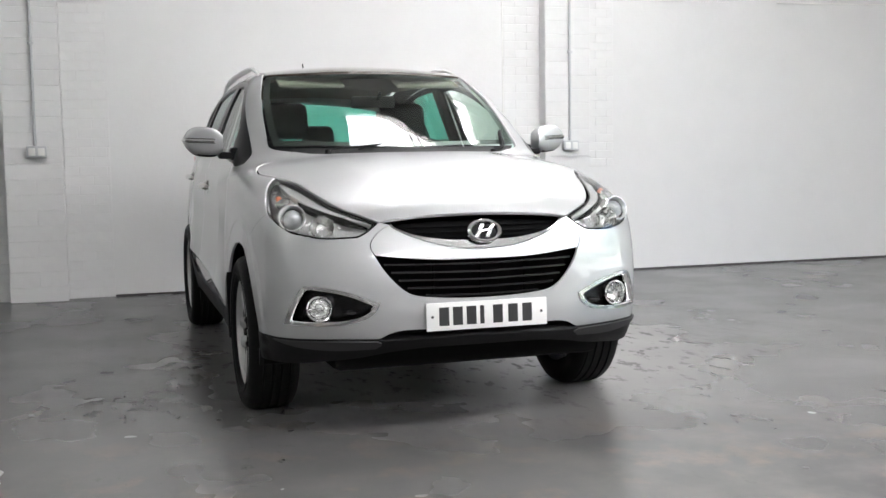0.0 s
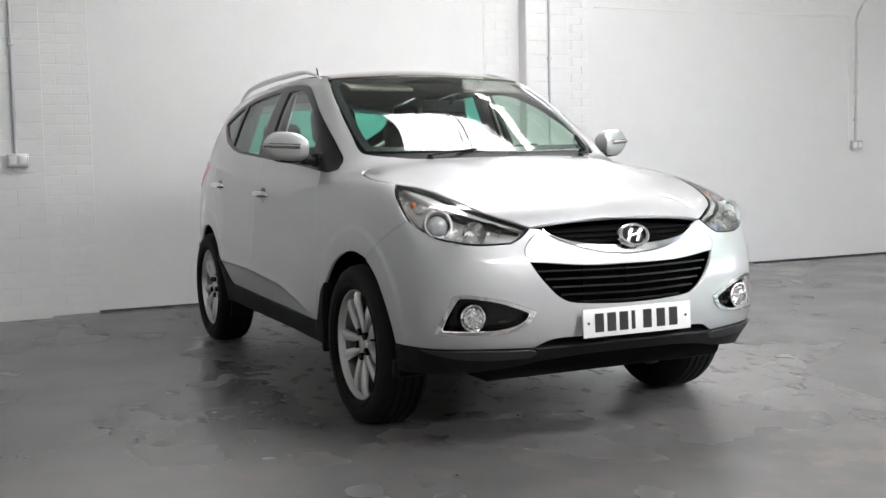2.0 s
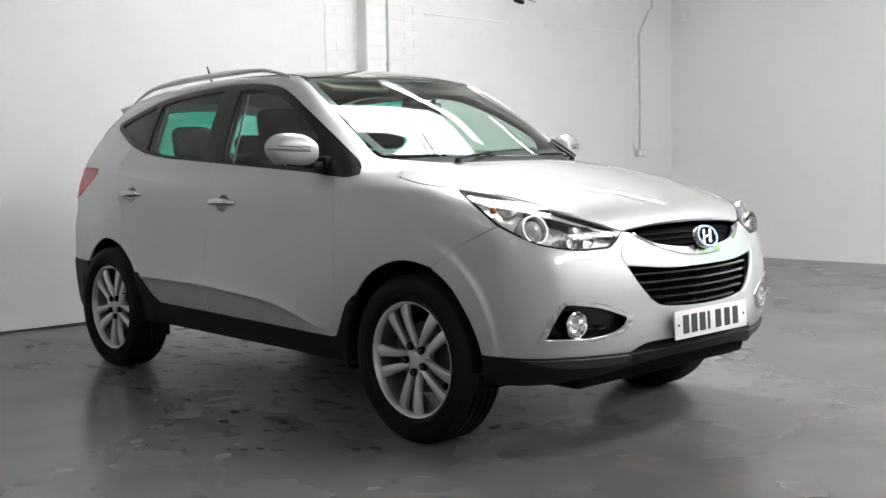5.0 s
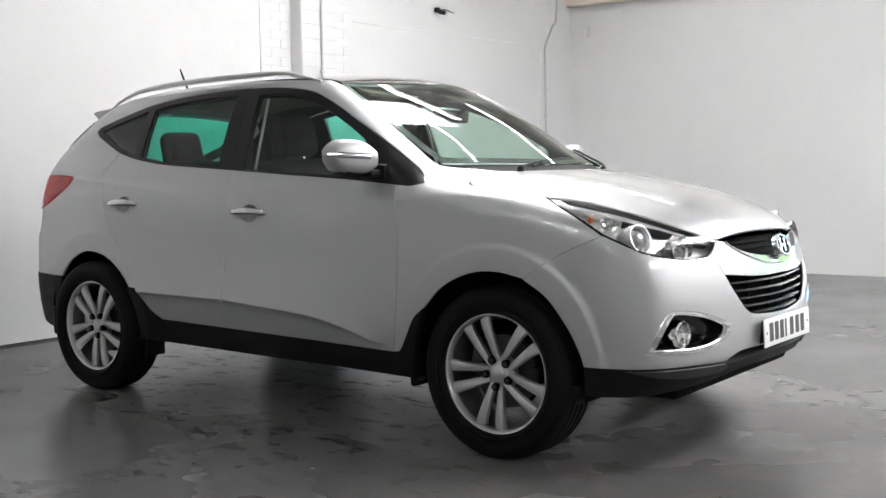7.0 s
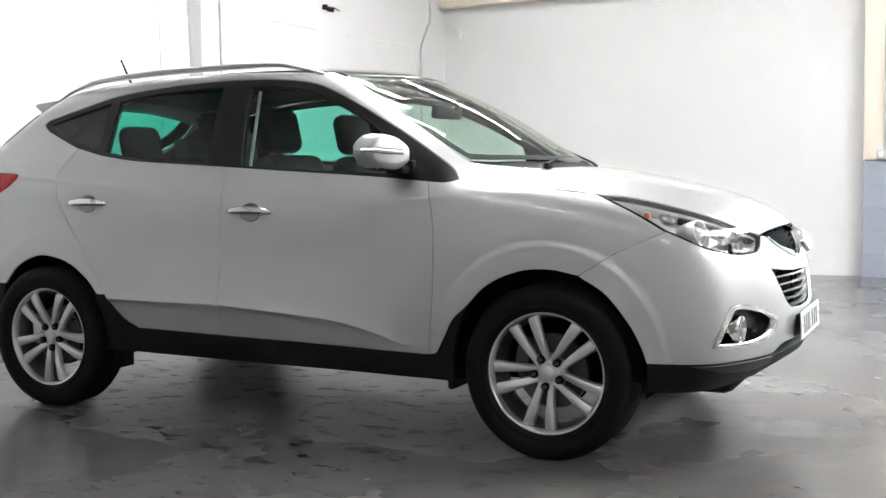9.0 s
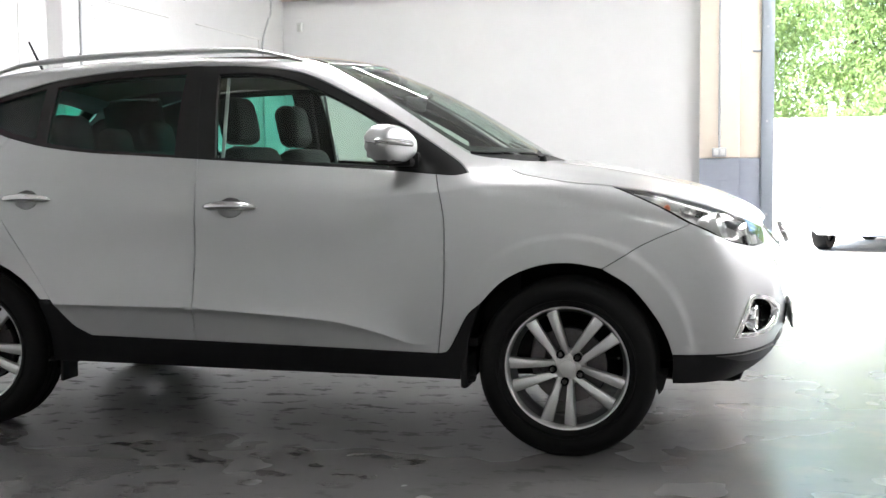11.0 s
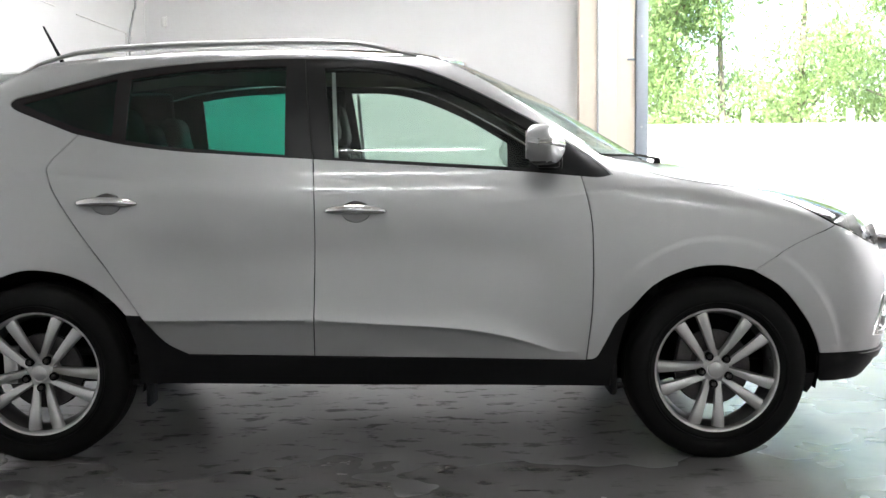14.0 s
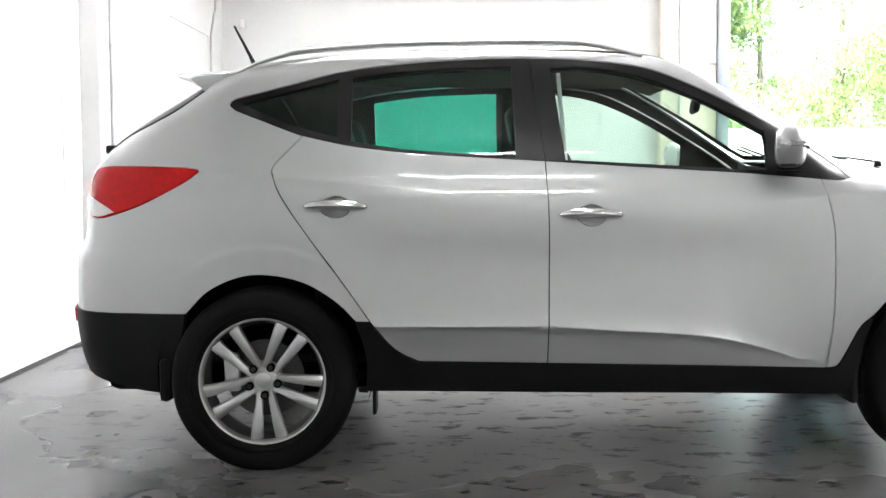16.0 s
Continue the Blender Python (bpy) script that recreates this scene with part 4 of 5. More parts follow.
FLARE = [arc(wheel, r) for wheel in (-1.32, 1.32) for r in (0.55, 0.525, 0.510, 0.506, 0.501, 0.495, 0.490, 0.485, 0.479, 0.474, 0.460)]
run = np.linspace(-1.0, 0.80, 46)
CREASE = [np.stack([run, crease(run) + up], 1) for up in (0.05, 0.03, 0.015, 0.005, 0.0004, -0.0004, -0.005, -0.012, -0.022, -0.04)]
shoulder = [np.stack([run2, line(run2) + up], 1) for run2, line in ((np.linspace(-1.70, -0.60, 40), shoulder_rear), (np.linspace(0.42, 1.44, 36), shoulder_front))
            for up in (0.05, 0.03, 0.016, 0.007, 0.0, -0.007, -0.016, -0.03, -0.05)]
for side, hand in ((-1, "right"), (1, "left")):
    sheet("body_side", round_chart, SIDE_SKIN, [TAIL_LAMP], SILVER, car, side, step=0.032, lines=FLARE + shoulder)
    door = sheet("front_door", round_chart, FRONT_DOOR, [cup_outline(*HANDLES[0])], SILVER, car, side, step=0.03, lines=CREASE + shoulder)
    frame_part = sheet("window_frame", round_chart, FRONT_FRAME, [FRONT_GLASS], TRIM_BLACK, door, side, gap=0.001, lift=-0.004, depth=0.02, step=0.03, label="matt black window surround")
    pane = sheet("window_glass", round_chart, FRONT_GLASS, [], CLEAR_GLASS, door, side, gap=0.0, lift=-0.012, depth=0, step=0.04, label="green tinted front side glass")
    pane.visible_shadow = False
    sheet("inner_frame", round_chart, FRONT_FRAME, [FRONT_GLASS], INSIDE, door, side, gap=0.0, lift=-0.036, depth=0, step=0.04, label="charcoal inner window frame")
    door = sheet("rear_door", round_chart, REAR_DOOR, [cup_outline(*HANDLES[1])], SILVER, car, side, step=0.03, lines=CREASE + shoulder)
    sheet("window_frame", round_chart, REAR_FRAME, [REAR_DOOR_GLASS, QUARTER_GLASS], TRIM_BLACK, door, side, gap=0.001, lift=-0.004, depth=0.02, step=0.03, label="matt black window surround")
    for shape in (REAR_DOOR_GLASS, QUARTER_GLASS):
        pane = sheet("window_glass", round_chart, shape, [], PRIVACY_GLASS, door, side, gap=0.0, lift=-0.012, depth=0, step=0.04, label="dark green privacy glass")
        pane.visible_shadow = False
    sheet("inner_frame", round_chart, REAR_FRAME, [REAR_DOOR_GLASS], INSIDE, door, side, gap=0.0, lift=-0.036, depth=0, step=0.04, label="charcoal inner window frame")
    sheet("sill_cladding", round_chart, CLADDING, [], BLACK_PLASTIC, car, side, gap=0.001, lift=0.008, depth=0.04, step=0.035)
    sheet("tail_lamp", round_chart, TAIL_LAMP, [], RED_LENS, car, side, gap=0.002, lift=0.003, depth=0.03, step=0.025, label="red tail lamp")
    sheet("reverse_lamp", round_chart, outline([(-1.895, 1.055), (-1.80, 1.045), (-1.735, 1.018), (-1.695, 0.988)], [(-1.695, 0.988), (-1.76, 0.971), (-1.895, 1.004)], [(-1.895, 1.004), (-1.895, 1.055)]), [], WHITE_LENS, car, side, gap=0.0, lift=0.007, depth=0.006, step=0.02, label="pale reverse lamp")
    sheet("bumper_reflector", round_chart, outline([(-1.90, 0.594), (-2.02, 0.594)], [(-2.02, 0.594), (-2.02, 0.565), (-1.90, 0.54)], [(-1.90, 0.54), (-1.90, 0.594)]), [], RED_LENS, car, side, gap=0.0, lift=0.012, depth=0.01, step=0.02, label="red bumper reflector")
    sheet("pillar_trim", round_chart, outline(WINDOW_TOP, [WINDOW_TOP[-1], *from_top([(-1.45, -0.53)])], from_top([(-1.45, -0.53), *ROOF_EDGE[1:]]), from_top(SCREEN_EDGE[:-2]), [from_top(SCREEN_EDGE[5:6])[0], WINDOW_TOP[0]]), [], PILLAR_TRIM, car, side, gap=0.006, lift=-0.02, depth=0, step=0.05)

sheet("front_bumper", round_chart, BUMPER, [FOG], SILVER, car, 0, gap=0.0006, step=0.025, lines=FLARE)
sheet("grille_panel", round_chart, GRILLE_PANEL, [], SILVER, car, 0, gap=0.0022, step=0.025)
sheet("front_valance", round_chart, VALANCE, [], BLACK_PLASTIC, car, 0, gap=0.001, lift=0.004, depth=0.05, step=0.03)
sheet("rear_skirt", round_chart, REAR_SKIRT, [], BLACK_PLASTIC, car, 0, gap=0.001, lift=0.006, depth=0.04, step=0.035)
sheet("inner_shell", round_chart, SHELL, [], DARK, car, 0, gap=0.0, lift=-0.045, depth=0, step=0.06)
sheet("intake", round_chart, outline(INTAKE_TOP, [INTAKE_TOP[-1], (1.985, 0.402), (2.10, 0.408), (2.25, 0.412)], [(2.25, 0.412), (2.25, 0.447)]), [], DARK, car, 0, gap=-0.015, lift=-0.05, depth=0, step=0.03)

bonnet_right = to_top(BONNET_EDGE)
lamp_right, lead_right = to_top(LAMP_TOP), to_top(BONNET_LEAD)
rear_line = [(1.01, -0.56), (1.13, -0.45), (1.23, -0.26), (1.28, 0.0)]
BONNET = outline(bonnet_right, lamp_right, lead_right + flip(lead_right)[1:], flip(lamp_right), flip(bonnet_right), (rear_line + flip(rear_line)[1:])[::-1])
sheet("bonnet", top_chart, BONNET, [], SILVER, car, 0, gap=0.003, depth=0.02, step=0.03)
top_line = [(0.255, -0.555), (0.345, -0.3), (0.38, 0.0)]
low_line = [(0.905, -0.635), (1.0, -0.50), (1.10, -0.28), (1.15, 0.0)]
edge_line = [(0.30, -0.578), (0.47, -0.613), (0.62, -0.631), (0.78, -0.64), (0.905, -0.635)]
SCREEN = outline([top_line[0], *edge_line], low_line + flip(low_line)[1:], flip([top_line[0], *edge_line]), (top_line + flip(top_line)[1:])[::-1])
body_top = TOP_KNOTS
TOP_KNOTS = spline([-2.3, 0.05, 0.28, 0.42, 0.75, 1.0, 1.14, 1.5], [1.46, 1.656, 1.631, 1.578, 1.427, 1.278, 1.192, 0.968])  # the glass runs on below the bonnet's edge
screen = sheet("windscreen", top_chart, SCREEN, [], CLEAR_GLASS, car, 0, gap=0.002, lift=-0.003, depth=0, step=0.028, label="green tinted windscreen")
screen.visible_shadow = False
sheet("screen_border", top_chart, SCREEN, [shrink(SCREEN, 0.035)], TRIM_BLACK, screen, 0, gap=0.0, lift=-0.006, depth=0, step=0.04, label="black screen border")
TOP_KNOTS = body_top
corner = [(0.95, -0.605), (1.01, -0.56)]
COWL = outline(low_line + flip(low_line)[1:], [(0.905, 0.635), (0.95, 0.61), (1.01, 0.56)], (rear_line + flip(rear_line)[1:])[::-1], [(1.01, -0.56), (0.95, -0.61), (0.905, -0.635)])
sheet("cowl", top_chart, COWL, [], BLACK_PLASTIC, car, 0, gap=0.0, lift=-0.010, depth=0.01, step=0.04)
GLASS_ROOF = outline([(-0.85, -0.5465), (-0.4, -0.55), (0.20, -0.555), (0.255, -0.555)], top_line + flip(top_line)[1:], flip([(-0.85, -0.5465), (-0.4, -0.55), (0.20, -0.555), (0.255, -0.555)]), [(-0.85, 0.5465), (-0.85, -0.5465)])
sheet("glass_roof", top_chart, GLASS_ROOF, [], ROOF_GLASS, car, 0, gap=0.003, depth=0.02, step=0.05, label="dark glass roof")
REAR_ROOF = outline([(-1.52, -0.53), (-0.85, -0.5465)], [(-0.85, -0.5465), (-0.85, 0.5465)], [(-0.85, 0.5465), (-1.52, 0.53)], [(-1.52, 0.53), (-1.55, 0.3), (-1.56, 0), (-1.55, -0.3), (-1.52, -0.53)])
sheet("roof", top_chart, REAR_ROOF, [], SILVER, car, 0, gap=0.001, depth=0.02, step=0.05)
sheet("roof_lining", top_chart, outline([(-1.45, -0.5), (0.25, -0.53)], [(0.25, -0.53), (0.34, -0.3), (0.37, 0), (0.34, 0.3), (0.25, 0.53)], [(0.25, 0.53), (-1.45, 0.5)], [(-1.45, 0.5), (-1.45, -0.5)]), [], LINING, car, 0, gap=0, lift=-0.045, depth=0, step=0.08)
sheet("rear_glass", round_chart, outline(REAR_GLASS, [REAR_GLASS[-1], (-1.75, 1.50), (-2.25, 1.52)], [(-2.25, 1.52), (-2.25, 1.225)]), [], PRIVACY_GLASS, car, 0, gap=0.003, lift=-0.002, depth=0.0, step=0.04, label="dark rear glass").visible_shadow = False
for side in (-1, 1):
    sheet("glass_edge", round_chart, outline(REAR_GLASS[2:], [REAR_GLASS[-1], (-1.65, 1.478)], [(-1.65, 1.478), (-1.73, 1.385), (-1.91, 1.262)], [(-1.91, 1.262), REAR_GLASS[2]]), [], TRIM_BLACK, car, side, gap=0.002, lift=0.004, depth=0.01, step=0.03, label="black rear glass edge")
    sheet("quarter_trim", round_chart, outline([(-1.06, 1.15), (-1.06, 1.40), (-1.01, 1.53)], [(-1.01, 1.53), (-1.25, 1.492), (-1.43, 1.455), (-1.56, 1.45)], [(-1.56, 1.45), (-1.68, 1.335), (-1.86, 1.215), (-1.96, 1.15)], [(-1.96, 1.15), (-1.5, 1.1), (-1.06, 1.15)]), [], DARK, car, side, gap=0.0, lift=-0.035, depth=0, step=0.05, label="charcoal inner quarter trim")

# spoiler over the rear glass
bm = bmesh.new()
rows = []
for y in np.linspace(-0.58, 0.58, 17):
    reach = -1.77 + 0.13 * (abs(y) / 0.58) ** 4
    z = 1.556 - 0.055 * (abs(y) / 0.58) ** 2
    rows.append([bm.verts.new(p) for p in ((-1.40, y, z + 0.04), (-1.54, y, z + 0.03), (reach + 0.02, y, z + 0.022), (reach, y, z + 0.014), (reach + 0.012, y, z + 0.002), (-1.56, y, z - 0.05), (-1.44, y, z - 0.02))])
for one, two in zip(rows, rows[1:]):
    for k in range(7):
        bm.faces.new((one[k], one[(k + 1) % 7], two[(k + 1) % 7], two[k]))
bm.faces.new(rows[0]), bm.faces.new(rows[-1])
part("spoiler", bm, SILVER, car, smooth=50)

# lamps, grilles, fog lamps and number plate
def on_skin(s, z, deep=0.0, side=-1):
    p = np.array([float(v[0]) for v in round_chart(np.array([s]), np.array([z]))])
    n = skin_normals(p[:, None])[0]
    p = p - deep * n
    return Vector((p[0], -side * p[1], p[2])), Vector((n[0], -side * n[1], n[2]))


LAMP = outline(LAMP_TOP, LAMP_FRONT, LAMP_LOW, LAMP_BACK)
BROW = outline([(1.50, 1.040), (1.595, 1.018), (1.715, 0.978), (1.825, 0.925), (1.935, 0.872)], [(1.935, 0.872), (1.822, 0.911), (1.718, 0.960), (1.60, 1.006), (1.50, 1.040)])
for side in (-1, 1):
    lamp = sheet("headlamp", round_chart, LAMP, [], LENS, car, side, gap=0.003, lift=0.001, depth=0, step=0.025, label="clear headlamp with chrome projector")
    lamp.visible_shadow = False
    sheet("bezel", round_chart, LAMP, [], LAMP_DARK, lamp, side, gap=0.002, lift=-0.045, depth=-0.042, step=0.04)
    sheet("lamp_surround", round_chart, LAMP, [shrink(LAMP, 0.010)], GLOSS_BLACK, lamp, side, gap=0.003, lift=-0.002, depth=0.02, step=0.03)
    sheet("chrome_brow", round_chart, BROW, [], LAMP_GREY, lamp, side, gap=0.0, lift=-0.015, depth=0.03, step=0.03)
    sheet("brow_shade", round_chart, outline([(1.685, 0.968), (1.76, 0.940), (1.85, 0.900), (1.925, 0.862)], [(1.925, 0.862), (1.86, 0.883), (1.80, 0.908), (1.74, 0.938), (1.685, 0.968)]), [], GLOSS_BLACK, lamp, side, gap=0.0, lift=-0.013, depth=0.03, step=0.02, label="black strip under the chrome brow")
    p, n = on_skin(1.70, 0.905, 0.03, side)
    aim = Vector((1, 0, 0)).lerp(n, 0.45).normalized().to_track_quat("-Y", "Z").to_matrix().to_4x4()
    part("projector", lathe([(-0.012, 0.046), (-0.03, 0.052), (-0.03, 0.056), (0.02, 0.060), (0.05, 0.05)], 32), LAMP_DARK, lamp, m=Matrix.Translation(p) @ aim)
    part("projector_lens", lathe([(-0.034, 0.0), (-0.030, 0.018), (-0.02, 0.033), (-0.004, 0.042), (0.02, 0.044)], 28), PROJECTOR, lamp, m=Matrix.Translation(p) @ aim)
    p, n = on_skin(1.815, 0.865, 0.032, side)
    aim = Vector((1, 0, 0)).lerp(n, 0.35).normalized().to_track_quat("-Y", "Z").to_matrix().to_4x4()
    for k, (shift, size) in enumerate(((-0.028, 1.0), (0.045, 0.85))):
        q = p + Vector((0, shift * -side, 0.004))
        part("reflector", lathe([(-0.03, 0.05 * size), (-0.012, 0.046 * size), (0.012, 0.036 * size), (0.028, 0.02 * size), (0.03, 0.0)], 10), LAMP_SILVER, lamp, m=Matrix.Translation(q) @ aim, smooth=15)
        part("bulb", tube([(0, 0.028, 0), (0, -0.006, 0)], 0.007, 8), LAMP_SILVER, lamp, m=Matrix.Translation(q) @ aim)
    p, n = on_skin(1.595, 0.985, 0.022, side)
    part("indicator", lathe([(-0.014, 0.0), (-0.009, 0.009), (0.0, 0.013), (0.012, 0.013)], 16), AMBER, lamp, "amber indicator", m=Matrix.Translation(p) @ n.to_track_quat("-Y", "Z").to_matrix().to_4x4())
    p, n = on_skin(1.64, 0.962, 0.03, side)
    part("reflector", lathe([(-0.02, 0.035), (0.0, 0.028), (0.015, 0.0)], 10), LAMP_SILVER, lamp, m=Matrix.Translation(p) @ n.to_track_quat("-Y", "Z").to_matrix().to_4x4(), smooth=15)

    fog = sheet("fog_lamp", round_chart, shrink(FOG, 0.0), [shrink(FOG, 0.016)], CHROME, car, side, gap=0.001, lift=0.006, depth=0.03, step=0.02, label="fog lamp in a chrome-edged black recess")
    sheet("recess", round_chart, shrink(FOG, 0.014), [], GLOSS_BLACK, fog, side, gap=0.0, lift=-0.055, depth=-0.06, step=0.03)
    p, n = on_skin(1.802, 0.532, 0.02, side)
    aim = Vector((1, 0, 0)).lerp(n, 0.3).normalized().to_track_quat("-Y", "Z").to_matrix().to_4x4()
    part("fog_ring", lathe([(0.04, 0.052), (-0.008, 0.053), (-0.012, 0.048), (-0.004, 0.043), (0.03, 0.040)], 32), CHROME, fog, m=Matrix.Translation(p) @ aim)
    part("fog_reflector", lathe([(-0.002, 0.041), (0.015, 0.032), (0.028, 0.014), (0.022, 0.0)], 12), LAMP_SILVER, fog, m=Matrix.Translation(p) @ aim, smooth=15)
    part("fog_lens", lathe([(-0.010, 0.0), (-0.007, 0.025), (0.0, 0.042)], 24), LENS, fog, m=Matrix.Translation(p) @ aim).visible_shadow = False
    p, n = on_skin(1.88, 0.51, 0.035, side)
    part("fog_rib", boxes(((0.02, 0.05, 0.012), p, 0.004)), GLOSS_BLACK, fog)

upper = sheet("upper_grille", round_chart, outline(BONNET_LEAD, [BONNET_LEAD[-1], UPPER_LOW[-1]], UPPER_LOW[::-1], [UPPER_LOW[0], BONNET_LEAD[0]]), [], GRILLE_BLACK, car, 0, gap=-0.004, lift=-0.05, depth=0, step=0.03, label="black upper grille")
sheet("chrome_bar", round_chart, outline(BLACK_LOW, [BLACK_LOW[-1], UPPER_LOW[-1]], UPPER_LOW[::-1], [UPPER_LOW[0], BLACK_LOW[0]]), [], CHROME, upper, 0, gap=0.001, lift=0.006, depth=0.04, step=0.02, label="chrome bar")
for z in (0.825, 0.85, 0.875):
    reach = 1.99 + max(0, 0.87 - z) * 1.6
    sheet("slat", round_chart, outline([(reach, z + 0.004), (2.25, z + 0.004)], [(2.25, z + 0.004), (2.25, z - 0.004)], [(2.25, z - 0.004), (reach, z - 0.004)], [(reach, z - 0.004), (reach, z + 0.004)]), [], GRILLE_BLACK, upper, 0, gap=0, lift=-0.038, depth=0.01, step=0.03)
lower = sheet("lower_grille", round_chart, outline(*LOWER_GRILLE, [LOWER_GRILLE[1][-1], LOWER_GRILLE[0][0]]), [], DARK, car, 0, gap=-0.006, lift=-0.07, depth=0, step=0.03, label="black lower grille with slats")
for z, reach in ((0.708, 1.972), (0.675, 1.992), (0.642, 2.012), (0.609, 2.035), (0.578, 2.085)):
    sheet("slat", round_chart, outline([(reach, z + 0.006), (2.25, z + 0.002)], [(2.25, z + 0.002), (2.25, z - 0.006)], [(2.25, z - 0.006), (reach, z - 0.002)], [(reach, z - 0.002), (reach, z + 0.006)]), [], GLOSS_BLACK, lower, 0, gap=0, lift=-0.02, depth=0.03, step=0.03)
for y in (-0.2, 0.0, 0.2):
    part("grille_bar", boxes(((0.02, 0.012, 0.15), (2.12 - 0.3 * y * y, y, 0.645), 0.003)), GRILLE_BLACK, lower)

badge = part("badge", lathe([(0.0, 0.050), (-0.012, 0.050), (-0.016, 0.054), (-0.016, 0.061), (-0.010, 0.066), (0.004, 0.067)], 48), CHROME, upper, "oval chrome badge with a slanted bar",
             m=pose(2.172, 0, 0.832, 0, -22, 0) @ pose(0, 0, 0, 0, 0, 90) @ Matrix.Diagonal((1.12, 1, 0.74, 1)))
part("badge_back", lathe([(-0.003, 0.0), (-0.003, 0.052)], 32), GLOSS_BLACK, badge)
part("badge_bar", boxes(((0.016, 0.014, 0.085), (-0.02, -0.006, 0), 0.003, Euler((0, 0.35, 0)).to_matrix()), ((0.016, 0.014, 0.085), (0.02, -0.006, 0), 0.003, Euler((0, 0.35, 0)).to_matrix()), ((0.05, 0.014, 0.014), (0, -0.006, 0), 0.003, Euler((0, -0.3, 0)).to_matrix())), CHROME, badge)

plate = part("number_plate", boxes(((0.006, 0.52, 0.112), (0, 0, 0), 0.0015)), PLATE_WHITE, car, "white number plate with plain black bars", m=pose(2.203, 0, 0.497, 0, -3, 0))
for k, y in enumerate((-0.186, -0.128, -0.07, -0.024, 0.044, 0.11, 0.172)):
    part("mark", boxes(((0.001, 0.018 if k == 3 else 0.042, 0.074), (0.0034, y, 0))), PLATE_INK, plate)
for y in (-0.235, 0.235):
    part("screw", lathe([(0.0, 0.006), (0.0015, 0.005), (0.002, 0.0)], 10, "z"), PLATE_INK, plate, m=pose(0.003, y, 0, 0, 90, 0))
sheet("plate_holder", round_chart, outline([(2.10, 0.54), (2.25, 0.54)], [(2.25, 0.54), (2.25, 0.452)], [(2.25, 0.452), (2.10, 0.452)], [(2.10, 0.452), (2.10, 0.54)]), [], BLACK_PLASTIC, car, 0, gap=0, lift=0.004, depth=0.01, step=0.03)
for side in (-1, 1):
    sheet("lip", round_chart, GREY_INSERT, [], GREY_PLASTIC, car, side, gap=0, lift=0.012, depth=0.012, step=0.025, label="dark grey bumper lip")

# door handles, mirrors, rails, wipers, aerial
def handle(x, z, side):
    p = on_skin(x, z, 0, side)[0]
    grip = tube(curve([(x - 0.120, p.y + side * 0.004, z - 0.003), (x - 0.07, p.y + side * 0.022, z + 0.001), (x, p.y + side * 0.027, z + 0.002), (x + 0.07, p.y + side * 0.021, z - 0.001), (x + 0.120, p.y + side * 0.003, z - 0.006)], 6), 0.0215, 12, 0.95,
                taper=[0.25 + 0.75 * math.sin(math.pi * k / 24) ** 0.5 for k in range(25)])
    one = part("door_handle", grip, CHROME, car, "chrome door handle over a silver cup")
    # the cup is a bowl sunk into the door behind the grip
    cup = bmesh.new()
    rings = []
    rim = cup_outline(x, z)
    middle = rim.mean(0)
    for grow, deep in ((1.012, -0.0012), (1.0, 0.0), (0.93, 0.0016), (0.78, 0.0032), (0.5, 0.0046), (0.2, 0.005)):
        place = middle + (rim[::2] - middle) * grow
        on = np.array(round_chart(place[:, 0], place[:, 1]))
        on = on.T - deep * skin_normals(on)
        rings.append([cup.verts.new((q[0], -side * q[1], q[2])) for q in on])
    for a, b in zip(rings, rings[1:]):
        for k in range(len(a)):
            cup.faces.new((a[k], a[(k + 1) % len(a)], b[(k + 1) % len(a)], b[k]))
    cup.faces.new(rings[-1])
    part("cup", cup, SILVER, one, "silver cup behind the grip")
    cover = bmesh.new()
    rows = []
    for u in np.linspace(-1, 1, 17):
        high = 0.040 * (1 - u * u) ** 1.3 * (1 - 0.25 * abs(u))
        place = np.array([[x + 0.088 * u, z - 0.004 + high * v] for v in (0.0, 0.5, 0.85, 1.0)])
        on = np.array(round_chart(place[:, 0], place[:, 1]))
        out = 0.016 * (1 - u * u) * np.array([1.0, 0.8, 0.35, 0.0]) + 0.0008
        on = on.T + out[:, None] * skin_normals(on)
        rows.append([cover.verts.new((q[0], -side * q[1], q[2])) for q in on])
    for a, b in zip(rows, rows[1:]):
        for k in range(3):
            cover.faces.new((a[k], a[k + 1], b[k + 1], b[k]))
    part("grip_cover", cover, STEEL, one, "dark metallic cover over the grip")


